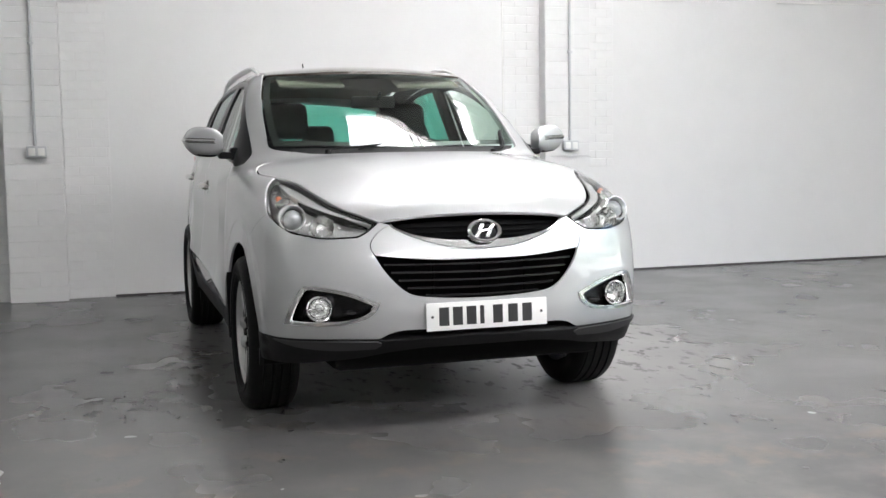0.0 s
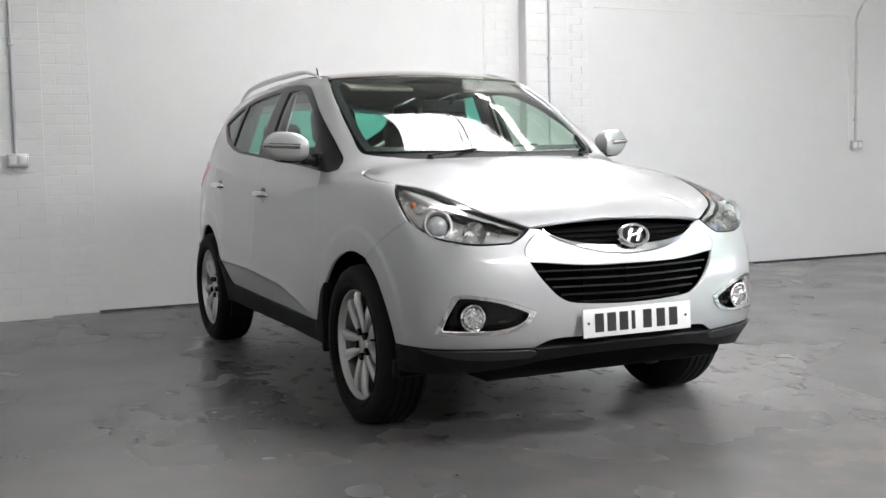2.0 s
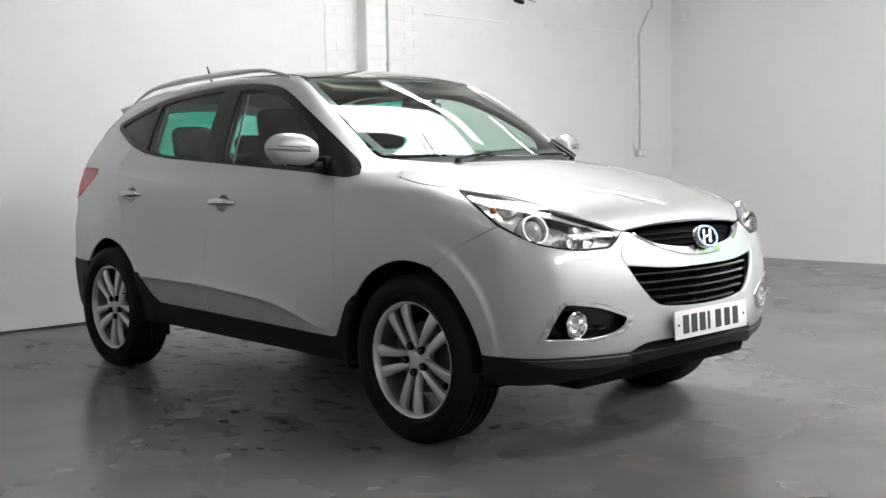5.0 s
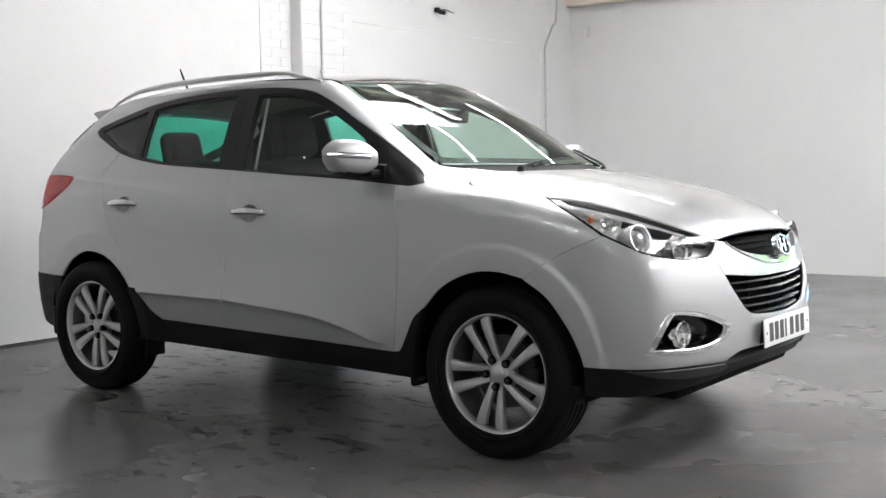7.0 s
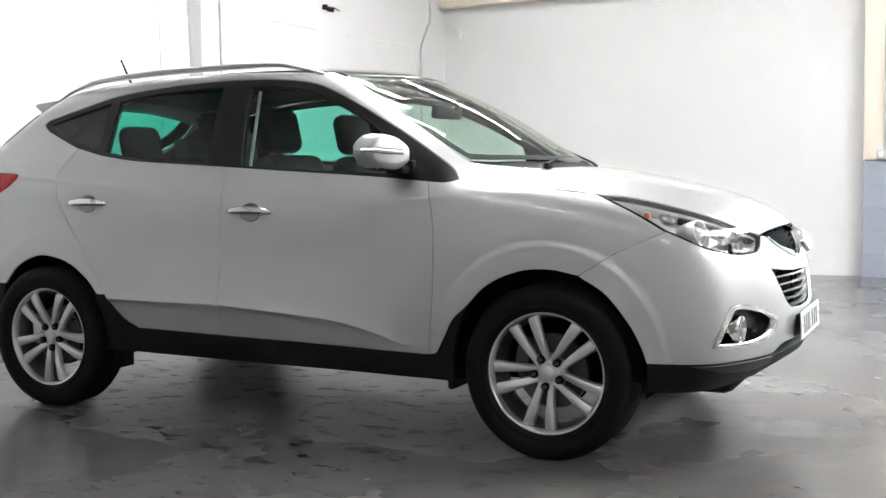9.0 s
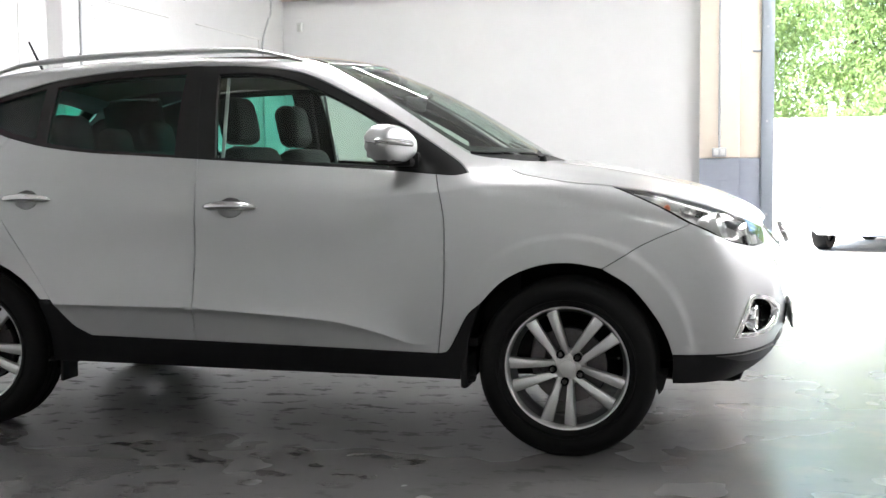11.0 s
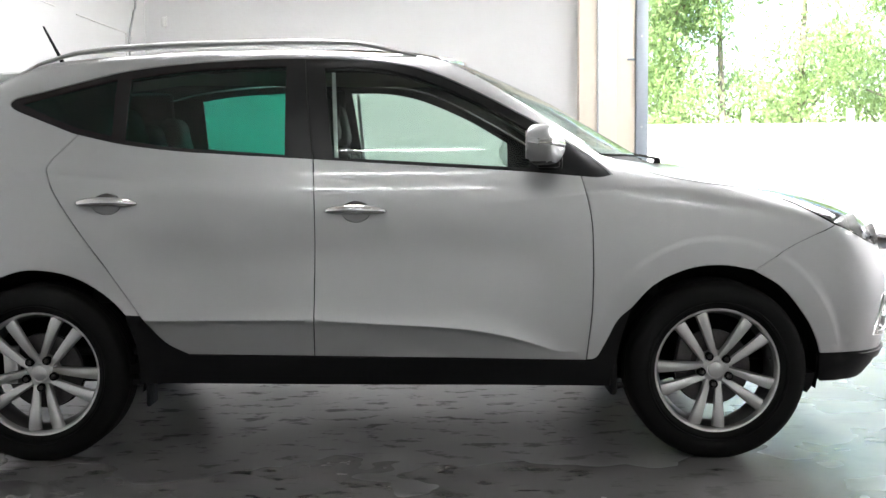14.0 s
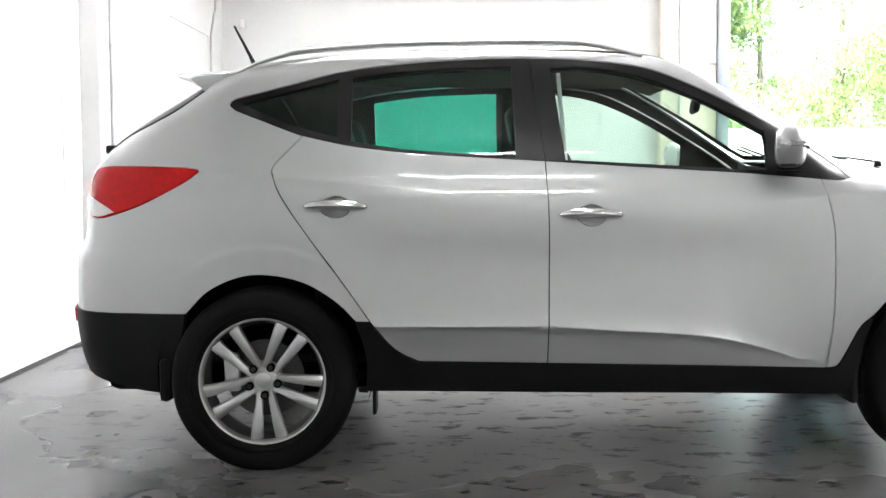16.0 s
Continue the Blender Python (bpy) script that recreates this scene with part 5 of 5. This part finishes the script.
for side in (-1, 1):
    handle(*HANDLES[0], side)
    handle(*HANDLES[1], side)
    # mirror
    bm = bmesh.new()
    rings = []
    for u in np.linspace(0, 1, 13):
        y = 0.86 + 0.185 * u
        h = 0.080 * (1 - abs(2 * u - 0.9) ** 3.2 * 0.55) * (0.95 if u < 1 else 0.6)
        d = 0.068 * (1 - 0.3 * u ** 2.2)
        row = []
        for k in range(20):
            a = 2 * math.pi * k / 20
            c, s = math.cos(a), math.sin(a)
            px = 0.655 + (d * abs(c) ** 0.62 * (1.15 if c > 0 else -0.7)) - 0.055 * u
            row.append(bm.verts.new((px, side * y, 1.215 + 0.016 * u + h * abs(s) ** 0.62 * (1 if s > 0 else -1))))
        rings.append(row)
    for one, two in zip(rings, rings[1:]):
        for k in range(20):
            bm.faces.new((one[k], one[(k + 1) % 20], two[(k + 1) % 20], two[k]))
    bm.faces.new(rings[0]), bm.faces.new(rings[-1])
    bmesh.ops.bevel(bm, geom=[e for e in bm.edges if all(v in rings[-1] for v in e.verts)], offset=0.012, segments=3, affect="EDGES")
    for face in bm.faces:
        face.material_index = int(face.calc_center_median().z < 1.157)
    mirror = part("door_mirror", bm, [SILVER, BLACK_PLASTIC], car, smooth=60, label="silver door mirror with a clear indicator strip")
    part("mirror_base", boxes(((0.085, 0.10, 0.034), (0.670, side * 0.83, 1.152), 0.012), ((0.10, 0.05, 0.07), (0.68, side * 0.795, 1.158), 0.015)), BLACK_PLASTIC, mirror, "black mirror foot")
    part("mirror_glass", boxes(((0.004, 0.140, 0.105), (0.592, side * 0.945, 1.222), 0.002, Euler((0, 0, radians(side * 16.6))).to_matrix())), CHROME, mirror, "mirror glass")
    strip = tube([(0.655 + 1.15 * 0.068 * (1 - 0.3 * u ** 2.2) - 0.055 * u + 0.001, side * (0.86 + 0.185 * u), 1.222 + 0.010 * u) for u in (0.22, 0.35, 0.5, 0.65, 0.8, 0.92)] + [(0.615, side * 1.044, 1.232)], 0.0115, 10, 0.9)
    lens = part("indicator_strip", strip, LAMP_SILVER, mirror, "clear indicator strip")
    for up in (-0.0105, 0.0105):
        part("indicator_edge", tube([(0.655 + 1.15 * 0.068 * (1 - 0.3 * u ** 2.2) - 0.055 * u + 0.003, side * (0.86 + 0.185 * u), 1.222 + up + 0.010 * u) for u in (0.2, 0.35, 0.5, 0.65, 0.8, 0.92)] + [(0.613, side * 1.0455, 1.232 + up)], 0.0015, 6), GREY_PLASTIC, lens)
    # roof rail
    xs = np.linspace(-1.46, 0.16, 22)
    rail = []
    for x in xs:
        u = (x + 1.46) / 1.62
        rise = 0.040 * min(1.0, math.sin(math.pi * min(max(u, 0.0), 1.0)) * 2.2)
        zt = float(top_chart(np.array([x]), np.array([-0.575]))[2][0])
        rail.append((x, side * 0.585, zt + rise - 0.004))
    part("roof_rail", tube(rail, 0.021, 10, 0.7, taper=[0.35 + 0.65 * min(1.0, 3.5 * min(k, 21 - k) / 21) for k in range(22)]), ALLOY, car, "silver roof rail")

for start, mid, end in (((1.17, -0.42, 1.172), (1.10, -0.10, 1.20), (1.05, 0.22, 1.215)), ((1.10, 0.45, 1.165), (1.05, 0.52, 1.185), (0.86, 0.575, 1.262))):
    wiper = part("wiper", tube(curve([start, mid, end], 6), 0.009, 6, 0.6), BLACK_PLASTIC, car, "black wiper arm and blade")
    blade = [Vector(start).lerp(Vector(end), 0.25), Vector(mid), Vector(end)]
    part("wiper_blade", tube([b + Vector((-0.012, 0, -0.012)) for b in blade], 0.006, 6), RUBBER, wiper)
    part("wiper_pivot", lathe([(0.0, 0.017), (0.022, 0.013), (0.026, 0.0)], 14, "z"), BLACK_PLASTIC, wiper, m=Matrix.Translation(Vector(start) + Vector((0, 0, -0.02))))
aerial = part("aerial", tube([(-1.47, 0, 1.60), (-1.50, 0, 1.665), (-1.57, 0, 1.80)], 0.006, 8, taper=[2.2, 1.3, 0.8]), BLACK_PLASTIC, car, "short black roof aerial")
part("aerial_foot", lathe([(0.0, 0.03), (0.02, 0.02), (0.035, 0.008)], 14, "z"), BLACK_PLASTIC, aerial, m=pose(-1.47, 0, 1.598))
rear_wiper = part("rear_wiper", boxes(((0.05, 0.06, 0.04), (-2.10, -0.1, 1.245), 0.01)), BLACK_PLASTIC, car)

# underside and wheel wells
part("underbody", boxes(((4.0, 1.2, 0.16), (0.0, 0, 0.34), 0.04)), DARK, car)
part("engine_bay", boxes(((1.0, 1.4, 0.5), (1.45, 0, 0.60), 0.05)), DARK, car)
part("luggage_floor", boxes(((0.9, 1.25, 0.5), (-1.55, 0, 0.62), 0.05)), DARK, car)
part("floor_pan", boxes(((1.7, 1.56, 0.06), (0.0, 0, 0.335), 0.01)), DARK, car)
bm = bmesh.new()
ends = [[bm.verts.new((x, y * (1 if x < 2 else 0.8), z)) for x, z in ((1.58, 0.300), (1.90, 0.297), (2.06, 0.365), (2.06, 0.40), (1.58, 0.345))] for y in (-0.60, 0.60)]
for k in range(5):
    bm.faces.new((ends[0][k], ends[0][(k + 1) % 5], ends[1][(k + 1) % 5], ends[1][k]))
bm.faces.new(ends[0]), bm.faces.new(ends[1])
part("undertray", bm, DARK, car)
part("exhaust", tube(curve([(0.9, 0.2, 0.24), (-0.6, 0.15, 0.24), (-1.5, 0.5, 0.26), (-2.0, 0.55, 0.30)], 6), 0.03, 10), STEEL, car)
for x in (-1.32, 1.32):
    for side in (-1, 1):
        bm = bmesh.new()
        rows = []
        for k in range(25):
            a = math.pi * (-0.08 + 1.16 * k / 24)
            rows.append([bm.verts.new((x + 0.41 * math.cos(a), side * y, 0.365 + 0.40 * math.sin(a))) for y in (0.835, 0.60)])
        for one, two in zip(rows, rows[1:]):
            bm.faces.new((one[0], one[1], two[1], two[0]))
        part("wheel_liner", bm, DARK, car)
for side in (-1, 1):
    part("mud_flap", boxes(((0.03, 0.19, 0.13), (0.92, side * 0.79, 0.318), 0.012)), BLACK_PLASTIC, car)
    part("mud_flap", boxes(((0.045, 0.17, 0.17), (-1.700, side * 0.765, 0.347), 0.021)), BLACK_PLASTIC, car)
    part("jacking_bracket", boxes(((0.015, 0.12, 0.12), (-0.9, side * 0.78, 0.27), 0.005)), BLACK_PLASTIC, car)
    bm = bmesh.new()
    ends = [[bm.verts.new((x, side * y, z)) for x, z in ((1.655, 0.33), (1.71, 0.33), (1.695, 0.275), (1.678, 0.252))] for y in (0.70, 0.85)]
    for k in range(4):
        bm.faces.new((ends[0][k], ends[0][(k + 1) % 4], ends[1][(k + 1) % 4], ends[1][k]))
    bm.faces.new(ends[0]), bm.faces.new(ends[1])
    part("air_deflector", bm, BLACK_PLASTIC, car)

# ---- wheels ----
def wheel_set(m, brake):
    """A wheel whose outer face looks to -y: tyre with grooves, alloy rim, five pairs of spokes, nuts, cap and brake."""
    wheel = new("wheel")
    wheel.parent, wheel.matrix_basis = car, m
    prof = [(0.085, 0.235), (0.10, 0.255), (0.112, 0.29), (0.110, 0.32), (0.098, 0.338), (0.080, 0.348)]
    tread = []
    for y in (0.062, 0.024, -0.014, -0.052):
        tread += [(y + 0.012, 0.352), (y + 0.006, 0.352), (y + 0.004, 0.344), (y - 0.003, 0.344), (y - 0.005, 0.352)]
    rubber = lathe(prof + tread + [(-y, r) for y, r in prof[::-1]], 72)
    ground = Matrix.Rotation(m.to_euler().y, 3, "Y").inverted() @ Vector((0, 0, -1))
    for v in rubber.verts:  # the tyre stands flat on the floor
        low = v.co.dot(ground) - 0.345
        if low > 0:
            v.co -= ground * low
    tyre = part("tyre", rubber, RUBBER, wheel, "black tyre with a moulded sidewall", smooth=40)
    part("sidewall_lip", lathe([(-0.078, 0.240), (-0.100, 0.252), (-0.108, 0.262), (-0.106, 0.270)], 64), RUBBER, tyre)
    part("sidewall_rib", lathe([(-0.1105, 0.268), (-0.1145, 0.270), (-0.1145, 0.273), (-0.112, 0.276)], 64), RUBBER, tyre)
    rim = part("rim", lathe([(-0.060, 0.2285), (-0.083, 0.232), (-0.090, 0.237), (-0.0915, 0.243), (-0.084, 0.248), (-0.078, 0.240)], 72), ALLOY, wheel, "silver ten-spoke alloy rim")
    part("barrel", lathe([(0.10, 0.236), (0.06, 0.222), (0.0, 0.212), (-0.045, 0.222), (-0.061, 0.2285)], 64), BARREL, rim, "dull grey inner barrel")
    part("rim_back", lathe([(0.03, 0.155), (0.03, 0.0)], 40), DARK, rim)
    part("hub", lathe([(-0.02, 0.072), (-0.048, 0.069), (-0.056, 0.060), (-0.058, 0.046), (-0.066, 0.036), (-0.064, 0.0)], 40), ALLOY, rim)
    part("centre_cap", lathe([(-0.062, 0.030), (-0.071, 0.029), (-0.074, 0.024), (-0.075, 0.0)], 32), ALLOY, rim, "silver centre cap")
    for k in range(5):
        centre = radians(-87 + 72 * k)
        for s in (-1, 1):
            bm = bmesh.new()
            rings = []
            for u in np.linspace(0, 1, 9):
                r = 0.045 + 0.185 * u
                along, across = Vector((math.cos(centre), 0, math.sin(centre))), Vector((-math.sin(centre), 0, math.cos(centre)))
                mid = along * (r * (1 - 0.03 * u)) + across * (s * (0.021 + 0.027 * u))
                w = 0.0130 + 0.0135 * u
                y = -0.064 - 0.016 * math.sin(min(1, u * 1.25) * math.pi * 0.5) + (0.006 if u > 0.97 else 0)
                ridge = mid + across * (s * w * 0.15)
                rings.append([bm.verts.new(v) for v in ((mid - across * w) + Vector((0, y + 0.022, 0)), (mid - across * w * 0.86) + Vector((0, y + 0.005, 0)), ridge - across * w * 0.45 + Vector((0, y, 0)),
                                                        ridge + across * w * 0.45 + Vector((0, y, 0)), (mid + across * w * 0.86) + Vector((0, y + 0.005, 0)), (mid + across * w) + Vector((0, y + 0.022, 0)),
                                                        mid + Vector((0, y + 0.035, 0)))])
            for one, two in zip(rings, rings[1:]):
                for j in range(7):
                    bm.faces.new((one[j], one[(j + 1) % 7], two[(j + 1) % 7], two[j]))
            bm.faces.new(rings[0]), bm.faces.new(rings[-1])
            part("spoke", bm, ALLOY, rim, smooth=45)
        a = centre
        at = pose(0.0572 * math.cos(a), -0.0725, 0.0572 * math.sin(a))
        part("nut_hole", lathe([(0.001, 0.0), (-0.001, 0.0135), (-0.004, 0.0155), (0.016, 0.017)], 16), DARK, rim, m=at)
        part("wheel_nut", lathe([(-0.010, 0.0), (-0.010, 0.007), (-0.007, 0.010), (0.004, 0.010)], 6), STEEL, rim, "dark wheel nut", smooth=20, m=at)
    part("brake_disc", lathe([(-0.012, 0.06), (-0.012, 0.148), (0.0, 0.15), (0.012, 0.148), (0.012, 0.06)], 40), STEEL, wheel)
    part("caliper", boxes(((0.06, 0.05, 0.15), (-0.125, -0.015, 0.03), 0.012)), brake, wheel, "grey brake caliper")
    part("valve", tube([(0.19, -0.09, 0.09), (0.185, -0.11, 0.088)], 0.004, 6), RUBBER, rim)
    return wheel


wheel_set(pose(1.325, -0.775, 0.345, 0, 12, 0), STEEL)
wheel_set(pose(-1.325, -0.768, 0.345, 0, -2, 0), ALLOY)
wheel_set(pose(1.325, 0.775, 0.345, 0, 0, 180), STEEL)
wheel_set(pose(-1.325, 0.768, 0.345, 0, 25, 180), ALLOY)

# ---- inside the car ----
cabin = part("cabin_floor", boxes(((2.6, 1.5, 0.04), (-0.35, 0, 0.42), 0.01), ((0.9, 0.16, 0.20), (0.35, 0, 0.52), 0.03)), INSIDE, car)


def cushion(bm, size, at, turn=0.0, bevel=0.05):
    return box(bm, size, at, bevel, Euler((0, radians(turn), 0)).to_matrix(), 3)


def seat(x, y, wide, name="front_seat", lean=-16, rest=True):
    base = part(name, cushion(bmesh.new(), (0.50, wide, 0.18), (x, y, 0.60), -6), LEATHER, car, "charcoal leather seat")
    bm = bmesh.new()
    cushion(bm, (0.15, wide * 0.94, 0.62), (x - 0.31, y, 0.93), lean, 0.06)
    for s in (-1, 1):
        cushion(bm, (0.16, 0.09, 0.45), (x - 0.27, y + s * wide * 0.43, 0.88), lean, 0.04)
    part("backrest", bm, LEATHER, base)
    if rest:
        headrest(base, x - 0.435, y, 1.335)
    return base


def headrest(base, x, y, z, wide=0.27):
    part("headrest", cushion(bmesh.new(), (0.11, wide, 0.22), (x, y, z + 0.015), -12, 0.05), LEATHER, base, "charcoal headrest")
    for s in (-1, 1):
        part("headrest_post", tube([(x + 0.005, y + s * 0.065, z - 0.20), (x, y + s * 0.065, z - 0.06)], 0.006, 8), CHROME, base)


seat(0.19, -0.37, 0.50)
seat(0.17, 0.37, 0.50)
bench = seat(-0.62, 0.0, 1.26, "rear_bench", -18, False)
for y in (-0.42, 0.42):
    headrest(bench, -1.07, y, 1.27, 0.25)
headrest(bench, -1.08, 0.0, 1.22, 0.22)
bm = bmesh.new()
rows = []
for y in np.linspace(-0.72, 0.72, 13):
    hood_up = 0.05 * bump(y + 0.37, 0.17)
    rows.append([bm.verts.new(p) for p in ((1.12, y, 1.06), (0.85, y, 1.095), (0.68, y, 1.075 + hood_up), (0.60, y, 1.02 + hood_up), (0.58, y, 0.90), (0.66, y, 0.72), (1.12, y, 0.62))])
for one, two in zip(rows, rows[1:]):
    for k in range(7):
        bm.faces.new((one[k], one[(k + 1) % 7], two[(k + 1) % 7], two[k]))
bm.faces.new(rows[0]), bm.faces.new(rows[-1])
dash = part("dashboard", bm, INSIDE, car, "dark charcoal dashboard", smooth=50)
part("centre_console", boxes(((0.10, 0.24, 0.36), (0.60, 0, 0.86), 0.03)), SILVER_TRIM, dash, "silver-grey centre console")
wheel_m = pose(0.43, -0.37, 0.955, 0, 24, 0)
steering = part("steering_wheel", lathe([(0.0, 0.172), (0.012, 0.176), (0.016, 0.186), (0.012, 0.196), (0.0, 0.20), (-0.012, 0.196), (-0.016, 0.186), (-0.012, 0.176)], 40, "y", True), LEATHER, car, "dark leather steering wheel", m=wheel_m @ pose(0, 0, 0, 0, 0, 90))
part("steering_hub", boxes(((0.16, 0.05, 0.11), (0, 0.02, 0), 0.02), ((0.36, 0.02, 0.035), (0, 0.01, 0.0), 0.008), ((0.035, 0.02, 0.18), (0, 0.01, -0.09), 0.008)), INSIDE, steering)
part("steering_column", tube([(0.46, -0.37, 0.94), (0.68, -0.37, 0.88)], 0.04, 12), INSIDE, steering, m=(wheel_m @ pose(0, 0, 0, 0, 0, 90)).inverted())
mirror = part("inside_mirror", boxes(((0.03, 0.24, 0.065), (0.50, -0.02, 1.43), 0.014, Euler((0, radians(8), radians(-8))).to_matrix())), INSIDE, car, "black inside mirror")
part("mirror_stalk", tube([(0.535, 0, 1.44), (0.58, 0, 1.475)], 0.01, 8), INSIDE, mirror)
for side in (-1, 1):
    part("luggage_trim", boxes(((0.36, 0.05, 0.36), (-1.30, side * 0.60, 1.36), 0.02, Euler((radians(side * 20), 0, 0)).to_matrix())), INSIDE, car)
    part("sun_visor", boxes(((0.16, 0.36, 0.018), (0.32, side * 0.33, 1.545), 0.006, Euler((0, radians(18), 0)).to_matrix())), LINING, car)
    bm = bmesh.new()
    box(bm, (0.09, 0.045, 0.46), (-0.29, side * 0.675, 1.33), 0.015, Euler((radians(side * 20), 0, 0)).to_matrix())
    part("inner_pillar", bm, INSIDE, car)
    part("seat_belt", boxes(((0.016, 0.006, 0.48), (-0.165, side * 0.69, 1.30), 0.002, Euler((radians(side * 19), radians(-3), 0)).to_matrix())), PIPE_GREY, car, "pale grey seat belt")
    part("door_trim", boxes(((1.0, 0.05, 0.5), (0.32, side * 0.755, 0.84), 0.02), ((0.82, 0.05, 0.52), (-0.72, side * 0.745, 0.87), 0.02)), INSIDE, car)

# ---- painted blocks and bricks, piece by piece ----
def piece_mesh(name, size, mat):
    """One slightly worn block, with rounded edges."""
    bm = box(bmesh.new(), size, (0, 0, 0), 0.002, None, 1)
    data = bpy.data.meshes.new(name)
    bm.to_mesh(data)
    bm.free()
    data.materials.append(mat)
    return data


def courses(parent, name, x, y1, y2, z1, z2, high, long, deep, mat, axis="x", seed=0):
    """Courses of pieces on a wall face; x: the wall's face (or y, where axis is 'y')."""
    rng = np.random.default_rng(seed)
    meshes, count, z, row = {}, 0, z1, 0
    while z < z2 - 0.02:
        y = y1
        first = long if row % 2 == 0 else long / 2
        while y < y2 - 0.01:
            w = min(first, y2 - y)
            first = long
            key = round(w, 3)
            if key not in meshes:
                size = (deep, w - 0.003, high - 0.003) if axis == "x" else (w - 0.003, deep, high - 0.003)
                meshes[key] = piece_mesh(name, size, mat)
            off = 0.0 - deep / 2 + 0.003 + rng.uniform(-0.0012, 0.0008)
            at = (x + off, y + w / 2, z + high / 2) if axis == "x" else (y + w / 2, x - off, z + high / 2)
            linked(name, meshes[key], parent, m=pose(*at, rng.uniform(-0.2, 0.2), rng.uniform(-0.15, 0.15), rng.uniform(-0.2, 0.2)))
            y += w
            count += 1
        z += high
        row += 1
    return count


left = tagged(part("pilaster_left", boxes(((0.131, 0.44, TALL), (BACK + 0.0655, -1.90, TALL / 2))), BLOCK_PAINT), "white painted block pilaster with a conduit on it", "pilaster", kind="structure")
courses(left, "block", PIL, -2.12, -1.68, 0.0, 3.3, 0.123, 0.46, 0.012, BLOCK_PAINT, seed=1)
strip = tagged(part("brickwork_left", boxes(((0.006, 0.36, 3.3), (BACK + 0.003, -1.49, 1.65))), BLOCK_PAINT), "white painted brickwork beside the pilaster", "brickwork", kind="structure")
courses(strip, "brick", BACK + 0.006, -1.675, -1.315, 0.0, 3.3, 0.077, 0.225, 0.012, BLOCK_PAINT, seed=2)
strip = tagged(part("brickwork_corner", boxes(((0.006, 0.9, 3.3), (BACK + 0.003, -2.57, 1.65))), BLOCK_PAINT), "white painted brickwork in the shaded bay", "brickwork", kind="structure")
courses(strip, "brick", BACK + 0.006, -3.02, -2.12, 0.0, 2.9, 0.077, 0.225, 0.012, BLOCK_PAINT, seed=3)
middle = tagged(part("pilaster_middle", boxes(((0.131, 0.45, TALL), (BACK + 0.0655, 2.725, TALL / 2))), BLOCK_PAINT), "white painted block pilaster behind the car", "pilaster", kind="structure")
courses(middle, "block", PIL, 2.502, 2.948, 1.1, 3.4, 0.123, 0.46, 0.012, BLOCK_PAINT, seed=4)
strip = tagged(part("brickwork_middle", boxes(((0.006, 0.36, 2.4), (BACK + 0.003, 2.32, 2.2))), BLOCK_PAINT), "white painted brickwork beside the pilaster", "brickwork", kind="structure")
courses(strip, "brick", BACK + 0.006, 2.145, 2.498, 1.0, 3.4, 0.077, 0.225, 0.012, BLOCK_PAINT, seed=5)
strip = tagged(part("brickwork_right", boxes(((0.006, 0.30, 2.4), (BACK + 0.003, 3.10, 2.2))), BLOCK_PAINT), "white painted brickwork beside the pilaster", "brickwork", kind="structure")
courses(strip, "brick", BACK + 0.006, 2.952, 3.25, 1.0, 3.4, 0.077, 0.225, 0.012, BLOCK_PAINT, seed=6)
dado = tagged(part("pilaster_dado", boxes(((0.42, 0.146, 1.205), (1.956, SIDE - 0.073, 0.6025))), DADO_PAINT), "blue-grey painted block foot of the cream pilaster", "pilaster", kind="structure")
courses(dado, "block", SIDE - 0.146, 1.748, 2.164, 0.0, 1.205, 0.241, 0.44, 0.012, DADO_PAINT, "y", seed=7)
